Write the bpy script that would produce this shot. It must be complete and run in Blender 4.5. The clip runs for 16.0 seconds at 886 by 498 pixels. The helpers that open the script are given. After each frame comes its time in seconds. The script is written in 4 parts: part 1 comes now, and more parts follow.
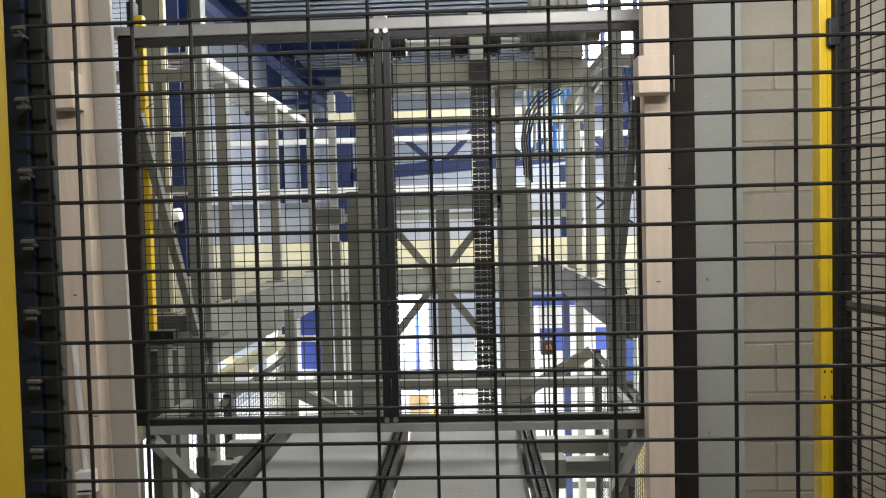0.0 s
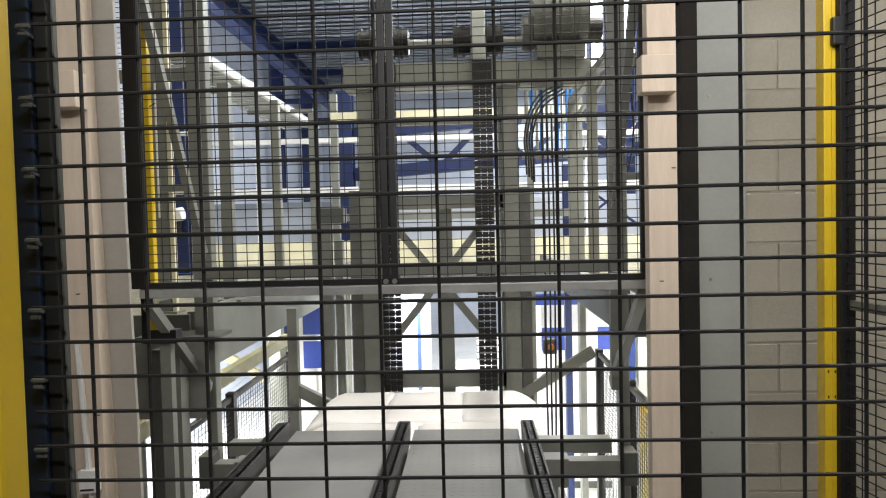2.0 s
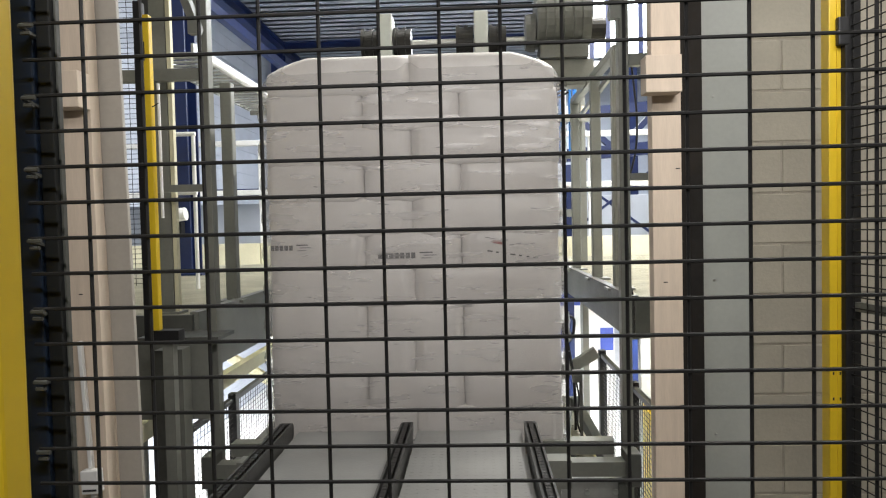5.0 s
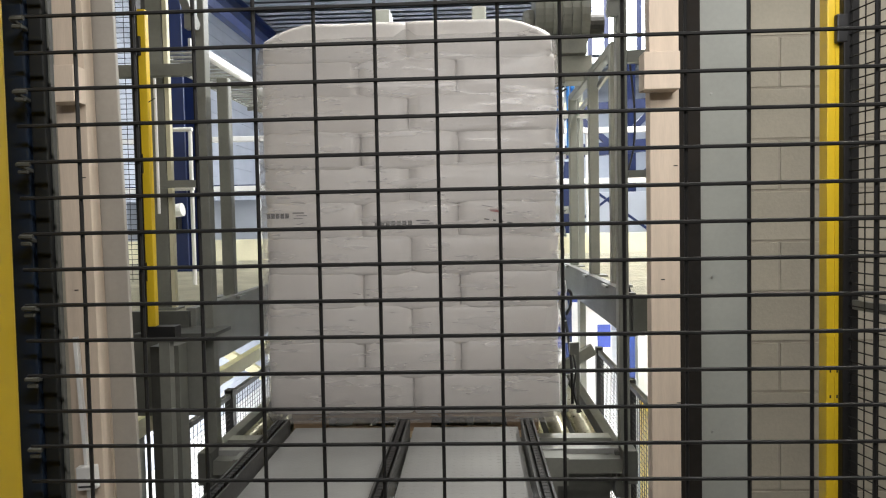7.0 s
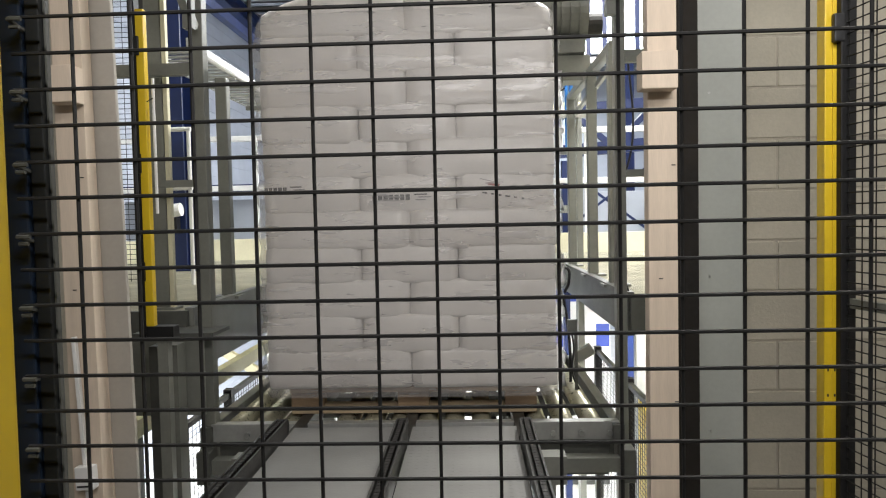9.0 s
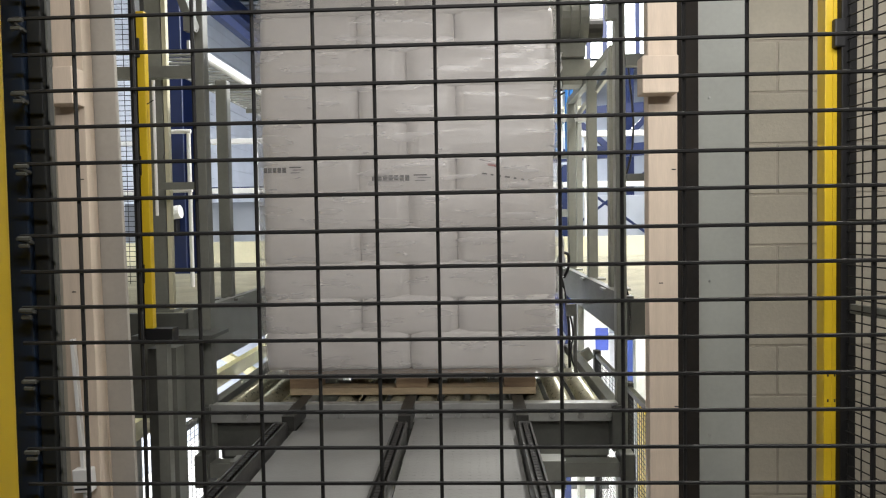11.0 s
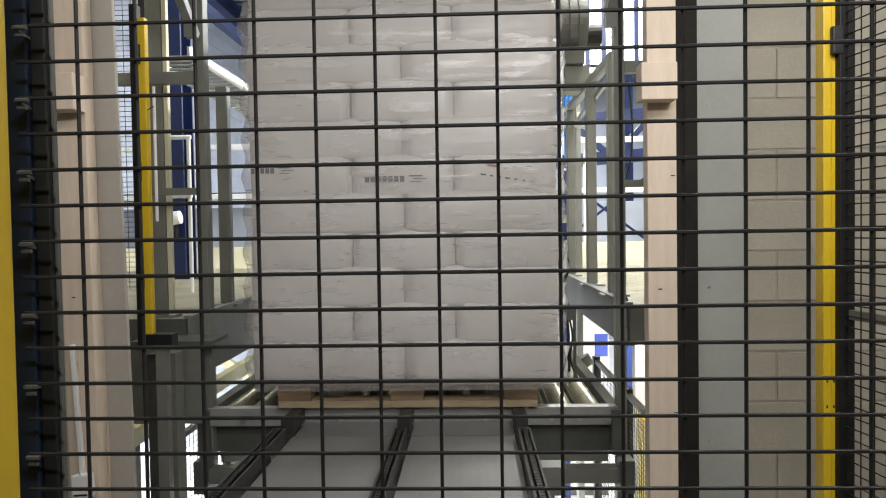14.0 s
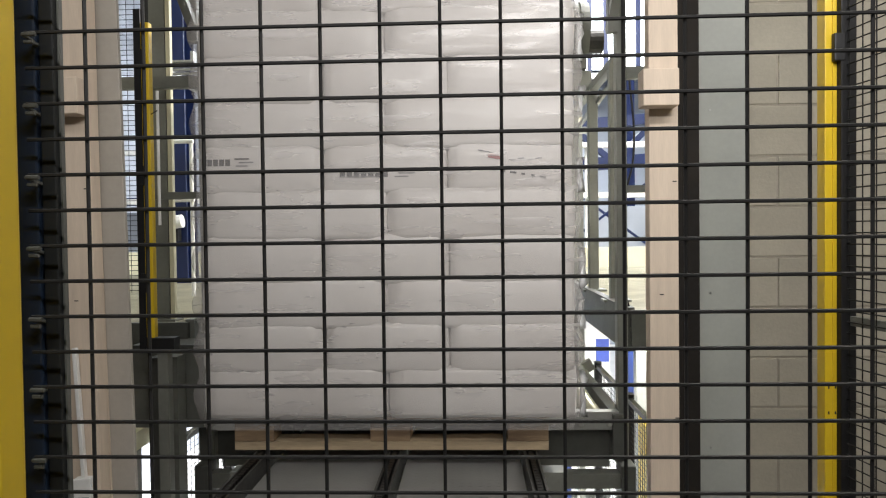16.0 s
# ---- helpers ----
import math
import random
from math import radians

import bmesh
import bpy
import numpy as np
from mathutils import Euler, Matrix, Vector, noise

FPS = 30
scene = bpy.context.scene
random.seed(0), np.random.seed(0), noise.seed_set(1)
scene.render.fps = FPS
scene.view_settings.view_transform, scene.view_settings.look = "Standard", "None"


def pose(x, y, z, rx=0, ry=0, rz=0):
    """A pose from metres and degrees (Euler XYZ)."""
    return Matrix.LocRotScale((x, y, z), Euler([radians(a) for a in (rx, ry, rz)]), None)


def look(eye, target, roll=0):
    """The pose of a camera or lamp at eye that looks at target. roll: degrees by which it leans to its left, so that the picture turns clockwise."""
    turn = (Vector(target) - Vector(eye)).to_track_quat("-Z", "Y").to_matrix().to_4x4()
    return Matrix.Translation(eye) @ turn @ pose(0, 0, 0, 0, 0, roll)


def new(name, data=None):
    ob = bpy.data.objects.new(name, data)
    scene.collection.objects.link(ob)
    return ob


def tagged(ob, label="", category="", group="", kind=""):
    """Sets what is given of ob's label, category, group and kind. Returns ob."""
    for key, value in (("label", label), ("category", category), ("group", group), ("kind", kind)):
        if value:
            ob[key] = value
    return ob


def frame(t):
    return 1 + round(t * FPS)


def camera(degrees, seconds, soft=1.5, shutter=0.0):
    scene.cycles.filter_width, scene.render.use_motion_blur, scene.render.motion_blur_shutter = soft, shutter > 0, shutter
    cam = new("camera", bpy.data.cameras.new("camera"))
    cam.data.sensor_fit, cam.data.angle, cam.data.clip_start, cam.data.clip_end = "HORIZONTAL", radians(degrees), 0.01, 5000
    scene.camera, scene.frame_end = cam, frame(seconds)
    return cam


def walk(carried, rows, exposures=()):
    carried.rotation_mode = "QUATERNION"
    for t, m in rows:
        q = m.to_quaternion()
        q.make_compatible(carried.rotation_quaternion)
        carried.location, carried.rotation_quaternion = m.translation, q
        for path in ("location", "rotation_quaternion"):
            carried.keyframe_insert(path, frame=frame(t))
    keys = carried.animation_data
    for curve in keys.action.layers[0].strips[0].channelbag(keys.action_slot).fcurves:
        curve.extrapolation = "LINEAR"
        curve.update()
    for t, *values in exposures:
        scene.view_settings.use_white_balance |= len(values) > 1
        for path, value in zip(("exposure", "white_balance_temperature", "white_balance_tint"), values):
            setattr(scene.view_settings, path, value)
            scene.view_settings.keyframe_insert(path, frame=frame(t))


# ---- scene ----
cam = camera(64, 16.0, soft=1.15)
PATH = [
    (0, (0.0321, 0.0051, 1.5046), (-0.0476, 2.0022, 1.4336), -1.39),
    (0.5, (0.0329, 0.0063, 1.5047), (-0.0493, 2.0035, 1.4355), -1.45),
    (1, (0.0331, 0.0063, 1.5046), (-0.0516, 2.0035, 1.4400), -1.42),
    (1.5, (0.0315, 0.0059, 1.5040), (-0.0542, 2.0030, 1.4385), -1.42),
    (2, (0.0292, 0.0071, 1.5042), (-0.0558, 2.0040, 1.4318), -1.35),
    (2.5, (0.0290, 0.0085, 1.5053), (-0.0554, 2.0054, 1.4312), -1.33),
    (3, (0.0284, 0.0104, 1.5052), (-0.0545, 2.0075, 1.4365), -1.31),
    (3.5, (0.0268, 0.0122, 1.5053), (-0.0563, 2.0092, 1.4354), -1.34),
    (4, (0.0259, 0.0119, 1.5052), (-0.0636, 2.0088, 1.4373), -1.37),
    (6.5, (0.0271, 0.0164, 1.5045), (-0.0610, 2.0129, 1.4258), -1.16),
    (7, (0.0273, 0.0180, 1.5050), (-0.0576, 2.0146, 1.4240), -1.12),
    (7.5, (0.0269, 0.0192, 1.5047), (-0.0559, 2.0156, 1.4180), -1.09),
    (8, (0.0278, 0.0198, 1.5045), (-0.0552, 2.0161, 1.4158), -1.05),
    (8.5, (0.0285, 0.0178, 1.5048), (-0.0536, 2.0142, 1.4178), -1.16),
    (9, (0.0291, 0.0166, 1.5052), (-0.0525, 2.0133, 1.4225), -1.19),
    (11.5, (0.0270, 0.0187, 1.5054), (-0.0523, 2.0158, 1.4333), -0.91),
    (12, (0.0276, 0.0192, 1.5052), (-0.0517, 2.0164, 1.4340), -0.96),
    (12.5, (0.0271, 0.0190, 1.5054), (-0.0522, 2.0161, 1.4318), -0.99),
    (13, (0.0267, 0.0172, 1.5057), (-0.0531, 2.0144, 1.4384), -0.93),
    (13.5, (0.0265, 0.0151, 1.5058), (-0.0528, 2.0126, 1.4461), -0.88),
    (14, (0.0262, 0.0149, 1.5057), (-0.0510, 2.0126, 1.4487), -0.89),
    (14.5, (0.0266, 0.0146, 1.5062), (-0.0542, 2.0123, 1.4535), -0.95),
    (15, (0.0252, 0.0143, 1.5060), (-0.0570, 2.0120, 1.4544), -0.94),
    (15.5, (0.0250, 0.0122, 1.5063), (-0.0547, 2.0101, 1.4593), -0.81),
    (16, (0.0242, 0.0102, 1.5067), (-0.0564, 2.0081, 1.4625), -0.70),
]
walk(cam, [(t, look(eye, target, roll)) for t, eye, target, roll in PATH],
     exposures=[(0, 0.0), (16, 0.0)])

# ---- light: dim closed hall, area lamps standing for overhead tubes ----
world = bpy.data.worlds.new("hall_air")
world.use_nodes = True
world.node_tree.nodes["Background"].inputs[0].default_value = (0.75, 0.85, 1.0, 1)
world.node_tree.nodes["Background"].inputs[1].default_value = 0.25
scene.world = world


def tube_light(x, y, z, sx, sy, watts, colour=(1, 0.96, 0.9), tilt=0):
    d = bpy.data.lights.new("tube_light", "AREA")
    d.shape, d.size, d.size_y, d.energy, d.color = "RECTANGLE", sx, sy, watts, colour
    ob = new("tube_light", d)
    ob.matrix_world = pose(x, y, z, tilt)
    return ob


# area lamps: three unseen ones added over the walkway, then lift and hall tubes
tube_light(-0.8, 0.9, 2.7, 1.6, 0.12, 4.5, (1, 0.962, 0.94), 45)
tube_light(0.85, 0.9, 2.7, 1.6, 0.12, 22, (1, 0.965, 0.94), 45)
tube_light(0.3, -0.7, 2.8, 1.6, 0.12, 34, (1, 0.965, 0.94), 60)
tube_light(-0.9, 4.0, 5.3, 0.2, 3.0, 55, (1, 0.98, 0.92))
tube_light(1.9, 5.5, 5.3, 0.2, 4.0, 620, (1, 0.98, 0.94))
tube_light(-3.2, 8.0, 5.6, 0.2, 8.0, 160, (0.94, 0.97, 1))
tube_light(1.5, 11.0, 5.6, 0.2, 8.0, 480, (0.94, 0.97, 1))
# extra lamp behind the motor, added to brighten the far hall
tube_light(2.5, 19.0, 5.6, 0.2, 8.0, 700, (0.94, 0.97, 1))
# unseen lamps added below the platforms to whiten the lower hall
tube_light(-0.3, 11.5, 0.6, 8.0, 0.2, 900, (1, 1, 1))
tube_light(2.4, 6.0, 0.6, 0.2, 4.0, 600, (1, 1, 1))
tube_light(-2.6, 6.0, 0.6, 0.2, 4.0, 380, (1, 1, 1))


# ---- materials ----
def material(name, colour, rough=0.6, metal=0.0, vary=0.15, scale=6.0, bump=0.1, fine=60.0, stretch=(1, 1, 1),
             stain=None, emit=0.0, island=0.0):
    m = bpy.data.materials.new(name)
    m.use_nodes = True
    nt = m.node_tree
    n, l = nt.nodes, nt.links
    b = n["Principled BSDF"]
    tc = n.new("ShaderNodeTexCoord")
    mp = n.new("ShaderNodeMapping")
    mp.inputs["Scale"].default_value = stretch
    l.new(tc.outputs["Object"], mp.inputs[0])
    big = n.new("ShaderNodeTexNoise")
    big.inputs["Scale"].default_value, big.inputs["Detail"].default_value = scale, 4
    small = n.new("ShaderNodeTexNoise")
    small.inputs["Scale"].default_value, small.inputs["Detail"].default_value = fine, 3
    l.new(mp.outputs[0], big.inputs[0])
    l.new(mp.outputs[0], small.inputs[0])
    ramp = n.new("ShaderNodeMapRange")
    ramp.inputs[1].default_value, ramp.inputs[2].default_value = 0.3, 0.7
    l.new(big.outputs[0], ramp.inputs[0])
    mix = n.new("ShaderNodeMix")
    mix.data_type = "RGBA"
    dark = stain or tuple(c * (1 - 2 * vary) for c in colour)
    lite = tuple(min(1, c * (1 + vary * 0.5)) for c in colour)
    mix.inputs[6].default_value, mix.inputs[7].default_value = (*dark, 1), (*lite, 1)
    l.new(ramp.outputs[0], mix.inputs[0])
    mix2 = n.new("ShaderNodeMix")
    mix2.data_type, mix2.blend_type = "RGBA", "MULTIPLY"
    mix2.inputs[0].default_value = min(1, vary * 2)
    l.new(mix.outputs[2], mix2.inputs[6])
    grain = n.new("ShaderNodeMapRange")
    grain.inputs[1].default_value, grain.inputs[2].default_value, grain.inputs[3].default_value = 0.3, 0.7, 0.6
    l.new(small.outputs[0], grain.inputs[0])
    l.new(grain.outputs[0], mix2.inputs[7])
    last = mix2.outputs[2]
    if island:
        info = n.new("ShaderNodeObjectInfo")
        hue = n.new("ShaderNodeMix")
        hue.data_type, hue.blend_type = "RGBA", "MULTIPLY"
        shade = n.new("ShaderNodeMapRange")
        shade.inputs[3].default_value = 1 - island
        l.new(info.outputs["Random"], shade.inputs[0])
        hue.inputs[0].default_value = 1
        l.new(last, hue.inputs[6])
        l.new(shade.outputs[0], hue.inputs[7])
        last = hue.outputs[2]
    l.new(last, b.inputs["Base Color"])
    rr = n.new("ShaderNodeMapRange")
    rr.inputs[3].default_value, rr.inputs[4].default_value = max(0.02, rough - 0.1), min(1, rough + 0.1)
    l.new(small.outputs[0], rr.inputs[0])
    l.new(rr.outputs[0], b.inputs["Roughness"])
    b.inputs["Metallic"].default_value = metal
    if bump:
        bp = n.new("ShaderNodeBump")
        bp.inputs["Strength"].default_value, bp.inputs["Distance"].default_value = bump, 0.004
        l.new(small.outputs[0], bp.inputs["Height"])
        l.new(bp.outputs[0], b.inputs["Normal"])
    if emit:
        b.inputs["Emission Color"].default_value = (*colour, 1)
        b.inputs["Emission Strength"].default_value = emit
    return m


BLACK = material("black_powder_coat", (0.009, 0.0095, 0.011), 0.5, 0, 0.2, 8, 0.0)
WIRE = material("black_wire", (0.009, 0.009, 0.009), 0.6, 0, 0.2, 12, 0.05)
YELLOW = material("yellow_paint", (0.72, 0.5, 0.02), 0.4, 0, 0.06, 5, 0.0)
GREY = material("grey_machine_paint", (0.2, 0.205, 0.18), 0.45, 0, 0.12, 4, 0.05)
GREYD = material("dark_grey_paint", (0.1, 0.103, 0.092), 0.5, 0, 0.15, 5, 0.06)
RAILD = material("worn_dark_rail", (0.05, 0.05, 0.046), 0.45, 0.2, 0.2, 8, 0.06)
# left jamb grey, with the warmth of lamplight put into the colour
PANEL_LIT = material("lamplit_grey_panel", (0.43, 0.4, 0.35), 0.5, 0, 0.08, 3, 0.04)
PANEL = material("grey_sheet_panel", (0.39, 0.41, 0.38), 0.5, 0, 0.08, 3, 0.04)
STEEL = material("galvanised_steel", (0.5, 0.51, 0.5), 0.35, 0.8, 0.15, 9, 0.05)
ZINC = material("zinc_grey_beam", (0.36, 0.365, 0.35), 0.4, 0.2, 0.12, 5, 0.04)
CHAIN = material("oiled_chain", (0.016, 0.015, 0.013), 0.45, 0.4, 0.3, 30, 0.1)
WOOD = material("raw_pine", (0.68, 0.57, 0.455), 0.7, 0, 0.06, 5, 0.12, 40, (6, 6, 0.7))
PALLET = material("old_pallet_wood", (0.4, 0.285, 0.17), 0.8, 0, 0.25, 4, 0.4, 40, (0.8, 6, 6), (0.17, 0.11, 0.065), island=0.35)
PALLETP = material("pale_pallet_board", (0.5, 0.39, 0.25), 0.8, 0, 0.2, 4, 0.4, 40, (0.8, 6, 6), island=0.2)
BLOCK = material("painted_block", (0.53, 0.495, 0.405), 0.75, 0, 0.09, 3, 0.3, 90, island=0.06)
MORTAR = material("mortar_joint", (0.49, 0.45, 0.375), 0.9, 0, 0.12, 8, 0.4, 90)
DARKGAP = material("dark_brown_black", (0.011, 0.008, 0.005), 0.9, 0, 0.3, 5, 0.1)
# fence post blacks: blue sheen painted into one face, shade into the other
POST_SHEEN = material("blue_sheen_black", (0.014, 0.026, 0.052), 0.35, 0, 0.1, 8, 0.04)
POST_SHADED = material("shaded_post_black", (0.006, 0.008, 0.009), 0.55, 0, 0.1, 8, 0.04)
BLUE = material("blue_steel_paint", (0.004, 0.016, 0.085), 0.45, 0, 0.12, 3, 0.04)
CLAD = material("white_cladding", (0.43, 0.465, 0.53), 0.4, 0, 0.06, 2, 0.03)
WHITE = material("white_paint", (0.8, 0.8, 0.78), 0.5, 0, 0.06, 3, 0.03)
CREAM = material("cream_panel", (0.72, 0.68, 0.48), 0.55, 0, 0.1, 2, 0.05)
FLOORL = material("pale_hall_floor", (0.75, 0.75, 0.73), 0.4, 0, 0.08, 1.5, 0.05)
CONC = material("grey_concrete", (0.3, 0.29, 0.27), 0.8, 0, 0.12, 2, 0.2)
PLATE = material("tread_plate", (0.235, 0.235, 0.225), 0.4, 0.0, 0.12, 4, 0.15, 90)
BLUEM = material("blue_panel_paint", (0.05, 0.09, 0.42), 0.4, 0, 0.08, 3, 0.03)
# grating colour raised to pale cream to mimic strong light on it
DECK = material("brightly_lit_grating", (0.55, 0.53, 0.42), 0.5, 0.2, 0.1, 5, 0.05)
BLUEPVC = material("blue_pipe", (0.03, 0.2, 0.6), 0.4, 0, 0.1, 4, 0.02)
INK = material("printed_ink", (0.02, 0.02, 0.024), 0.5, 0, 0.3, 40, 0)
REDINK = material("red_ink", (0.4, 0.08, 0.08), 0.5, 0, 0.2, 40, 0)
PRINT = material("faint_grey_print", (0.3, 0.3, 0.32), 0.5, 0, 0.3, 40, 0)
GLASS = material("daylight_pane", (0.9, 0.96, 1.0), 0.3, 0, 0, 1, 0, emit=5.0)
ORANGE = material("orange_cover", (0.7, 0.25, 0.04), 0.5, 0, 0.1, 4, 0.02)
CARD = material("cardboard", (0.5, 0.36, 0.2), 0.8, 0, 0.1, 4, 0.1)
ROLLER = material("zinc_roller", (0.36, 0.345, 0.26), 0.3, 0.7, 0.1, 5, 0.02)


def bag_material():
    """White plastic sacks under stretch film: pale, glossy, faint creases running across."""
    m = material("wrapped_white_sack", (0.75, 0.728, 0.705), 0.42, 0, 0.05, 2.2, 0.0, stain=(0.64, 0.6, 0.57))
    n, l = m.node_tree.nodes, m.node_tree.links
    b = n["Principled BSDF"]
    tc, mp = n.new("ShaderNodeTexCoord"), n.new("ShaderNodeMapping")
    mp.inputs["Scale"].default_value = (2.4, 3, 8)
    l.new(tc.outputs["Object"], mp.inputs[0])
    w = n.new("ShaderNodeTexNoise")
    w.inputs["Scale"].default_value, w.inputs["Detail"].default_value, w.inputs["Roughness"].default_value = 1.6, 5, 0.6
    l.new(mp.outputs[0], w.inputs[0])
    bp = n.new("ShaderNodeBump")
    bp.inputs["Strength"].default_value, bp.inputs["Distance"].default_value = 0.13, 0.014
    l.new(w.outputs[0], bp.inputs["Height"])
    l.new(bp.outputs[0], b.inputs["Normal"])
    b.inputs["Coat Weight"].default_value, b.inputs["Coat Roughness"].default_value = 0.14, 0.3
    l.new(bp.outputs[0], b.inputs["Coat Normal"])
    return m


SACK = bag_material()


def film_material():
    """Layers of stretch film: half clear, slightly milky, with glossy streaks where it creases."""
    m = bpy.data.materials.new("stretch_film")
    m.use_nodes = True
    n, l = m.node_tree.nodes, m.node_tree.links
    n.remove(n["Principled BSDF"])
    out = n["Material Output"]
    clear, gloss, mix = n.new("ShaderNodeBsdfTransparent"), n.new("ShaderNodeBsdfGlossy"), n.new("ShaderNodeMixShader")
    clear.inputs[0].default_value = (0.97, 0.97, 0.97, 1)
    gloss.inputs["Roughness"].default_value = 0.3
    tc, mp, ns, bp, mr = n.new("ShaderNodeTexCoord"), n.new("ShaderNodeMapping"), n.new("ShaderNodeTexNoise"), n.new("ShaderNodeBump"), n.new("ShaderNodeMapRange")
    mp.inputs["Scale"].default_value = (2.5, 2.5, 13)
    ns.inputs["Scale"].default_value, ns.inputs["Detail"].default_value = 1.8, 4
    bp.inputs["Strength"].default_value, bp.inputs["Distance"].default_value = 0.25, 0.02
    mr.inputs[1].default_value, mr.inputs[2].default_value, mr.inputs[3].default_value, mr.inputs[4].default_value = 0.5, 0.8, 0.02, 0.15
    l.new(tc.outputs["Object"], mp.inputs[0])
    l.new(mp.outputs[0], ns.inputs[0])
    l.new(ns.outputs[0], bp.inputs["Height"])
    l.new(ns.outputs[0], mr.inputs[0])
    l.new(bp.outputs[0], gloss.inputs["Normal"])
    l.new(mr.outputs[0], mix.inputs[0])
    l.new(clear.outputs[0], mix.inputs[1])
    l.new(gloss.outputs[0], mix.inputs[2])
    haze, veil = n.new("ShaderNodeBsdfDiffuse"), n.new("ShaderNodeMixShader")
    haze.inputs[0].default_value = (0.74, 0.72, 0.705, 1)
    veil.inputs[0].default_value = 0.26
    l.new(mix.outputs[0], veil.inputs[1])
    l.new(haze.outputs[0], veil.inputs[2])
    l.new(veil.outputs[0], out.inputs[0])
    return m


FILM = film_material()
FLAP = material("crumpled_film", (0.85, 0.85, 0.85), 0.12, 0, 0.1, 20, 0.3, 30)


# ---- building helpers ----
def box(bm, x0, x1, y0, y1, z0, z1, bevel=0.0):
    r = bmesh.ops.create_cube(bm, size=1)
    vs = r["verts"]
    bmesh.ops.scale(bm, vec=(x1 - x0, y1 - y0, z1 - z0), verts=vs)
    bmesh.ops.translate(bm, vec=((x0 + x1) / 2, (y0 + y1) / 2, (z0 + z1) / 2), verts=vs)
    if bevel:
        es = list({e for v in vs for e in v.link_edges})
        bmesh.ops.bevel(bm, geom=es, offset=bevel, segments=2, affect="EDGES", profile=0.6)
    return bm


def bar(bm, a, b, w, h, bevel=0.0, up=(0, 0, 1)):
    """A straight square bar from a to b, w across and h in the up direction."""
    a, b = Vector(a), Vector(b)
    d = (b - a).normalized()
    side = d.cross(Vector(up))
    side = side.normalized() if side.length > 1e-4 else Vector((1, 0, 0))
    top = side.cross(d)
    m = Matrix((side, d, top)).transposed().to_4x4()
    m.translation = (a + b) / 2
    r = bmesh.ops.create_cube(bm, size=1, matrix=m @ Matrix.Diagonal((w, (b - a).length, h, 1)))
    if bevel:
        es = list({e for v in r["verts"] for e in v.link_edges})
        bmesh.ops.bevel(bm, geom=es, offset=bevel, segments=2, affect="EDGES", profile=0.6)
    return bm


def rod(bm, a, b, r, n=8):
    a, b = Vector(a), Vector(b)
    d = b - a
    m = Matrix.Translation((a + b) / 2) @ d.to_track_quat("Z", "Y").to_matrix().to_4x4()
    bmesh.ops.create_cone(bm, cap_ends=True, segments=n, radius1=r, radius2=r, depth=d.length, matrix=m)
    return bm


def part(name, bm, material, parent=None, label="", smooth=False):
    me = bpy.data.meshes.new(name)
    bm.to_mesh(me)
    bm.free()
    me.materials.append(material)
    if smooth:
        for p in me.polygons:
            p.use_smooth = True
    ob = new(name, me)
    if parent:
        ob.parent = parent
    if label:
        ob["label"] = label
    return ob


def thing(name, label, category, group="", kind="", at=(0, 0, 0)):
    ob = new(name)
    ob.location = at
    ob.empty_display_size = 0.1
    return tagged(ob, label, category, group, kind)


def share(name, me, parent, m):
    ob = new(name, me)
    ob.parent = parent
    ob.matrix_basis = m
    return ob


def lathe(profile, a, n=28):
    """A round body along x from a, with (distance, radius) steps."""
    bm = bmesh.new()
    prev = None
    for d, r in profile:
        ring = [bm.verts.new((a[0] + d, a[1] + r * math.cos(2 * math.pi * k / n), a[2] + r * math.sin(2 * math.pi * k / n))) for k in range(n)]
        if prev:
            for k in range(n):
                bm.faces.new((prev[k], prev[(k + 1) % n], ring[(k + 1) % n], ring[k]))
        else:
            bm.faces.new(ring[::-1])
        prev = ring
    bm.faces.new(prev)
    bmesh.ops.recalc_face_normals(bm, faces=bm.faces[:])
    return bm


def fins(length, r0, r1, count):
    out, step = [], length / count
    for k in range(count):
        out += [(k * step, r0), (k * step, r1), (k * step + step * 0.4, r1), (k * step + step * 0.4, r0)]
    return out + [(length, r0)]


def B(*a):
    return box(bmesh.new(), *a)


def setting(name, bm, material, label="", category=""):
    return tagged(part(name, bm, material), label or name.replace("_", " "), category or name.split("_")[0], "", "structure")

# ---- structure ----
setting("floor", B(-4, 3, -3, 2.72, -0.2, 0), CONC, "worn grey concrete walkway floor")
setting("ground", B(-5.2, 9.2, 2.72, 24.2, -2.5, -2.3), FLOORL, "pale glossy floor of the lower hall")
setting("wall_back", B(-4, 3, -3.2, -3, 0, 4.6), CONC, "grey wall behind the walkway")
setting("wall_side", B(2.4, 2.6, -3, 2.7, 0, 4.6), BLOCK, "painted side wall of the walkway")
setting("wall_west", B(-4.2, -4, -3, 2.7, 0, 4.6), BLOCK, "painted end wall of the walkway")
setting("ceiling_walkway", B(-4.2, 2.6, -3.2, 2.7, 4.6, 4.75), WHITE, "white ceiling over the walkway")
setting("wall_left", B(-5.2, -1.45, 2.72, 2.9, 0, 6.2), BLOCK, "painted block wall beside the opening")
setting("wall_above", B(-1.45, 0.99, 2.72, 2.9, 3.1, 6.2), BLOCK, "painted wall above the opening")
wall_right = setting("wall_right", B(0.99, 2.6, 2.722, 2.9, 0, 6.2), MORTAR, "cream painted block wall with recessed joints", "wall")
# unseen wall, added to keep the world light out beside the opening
setting("wall_front", B(2.605, 9.2, 2.72, 2.9, -0.2, 6.2), CLAD, "unseen white clad wall closing the hall front")
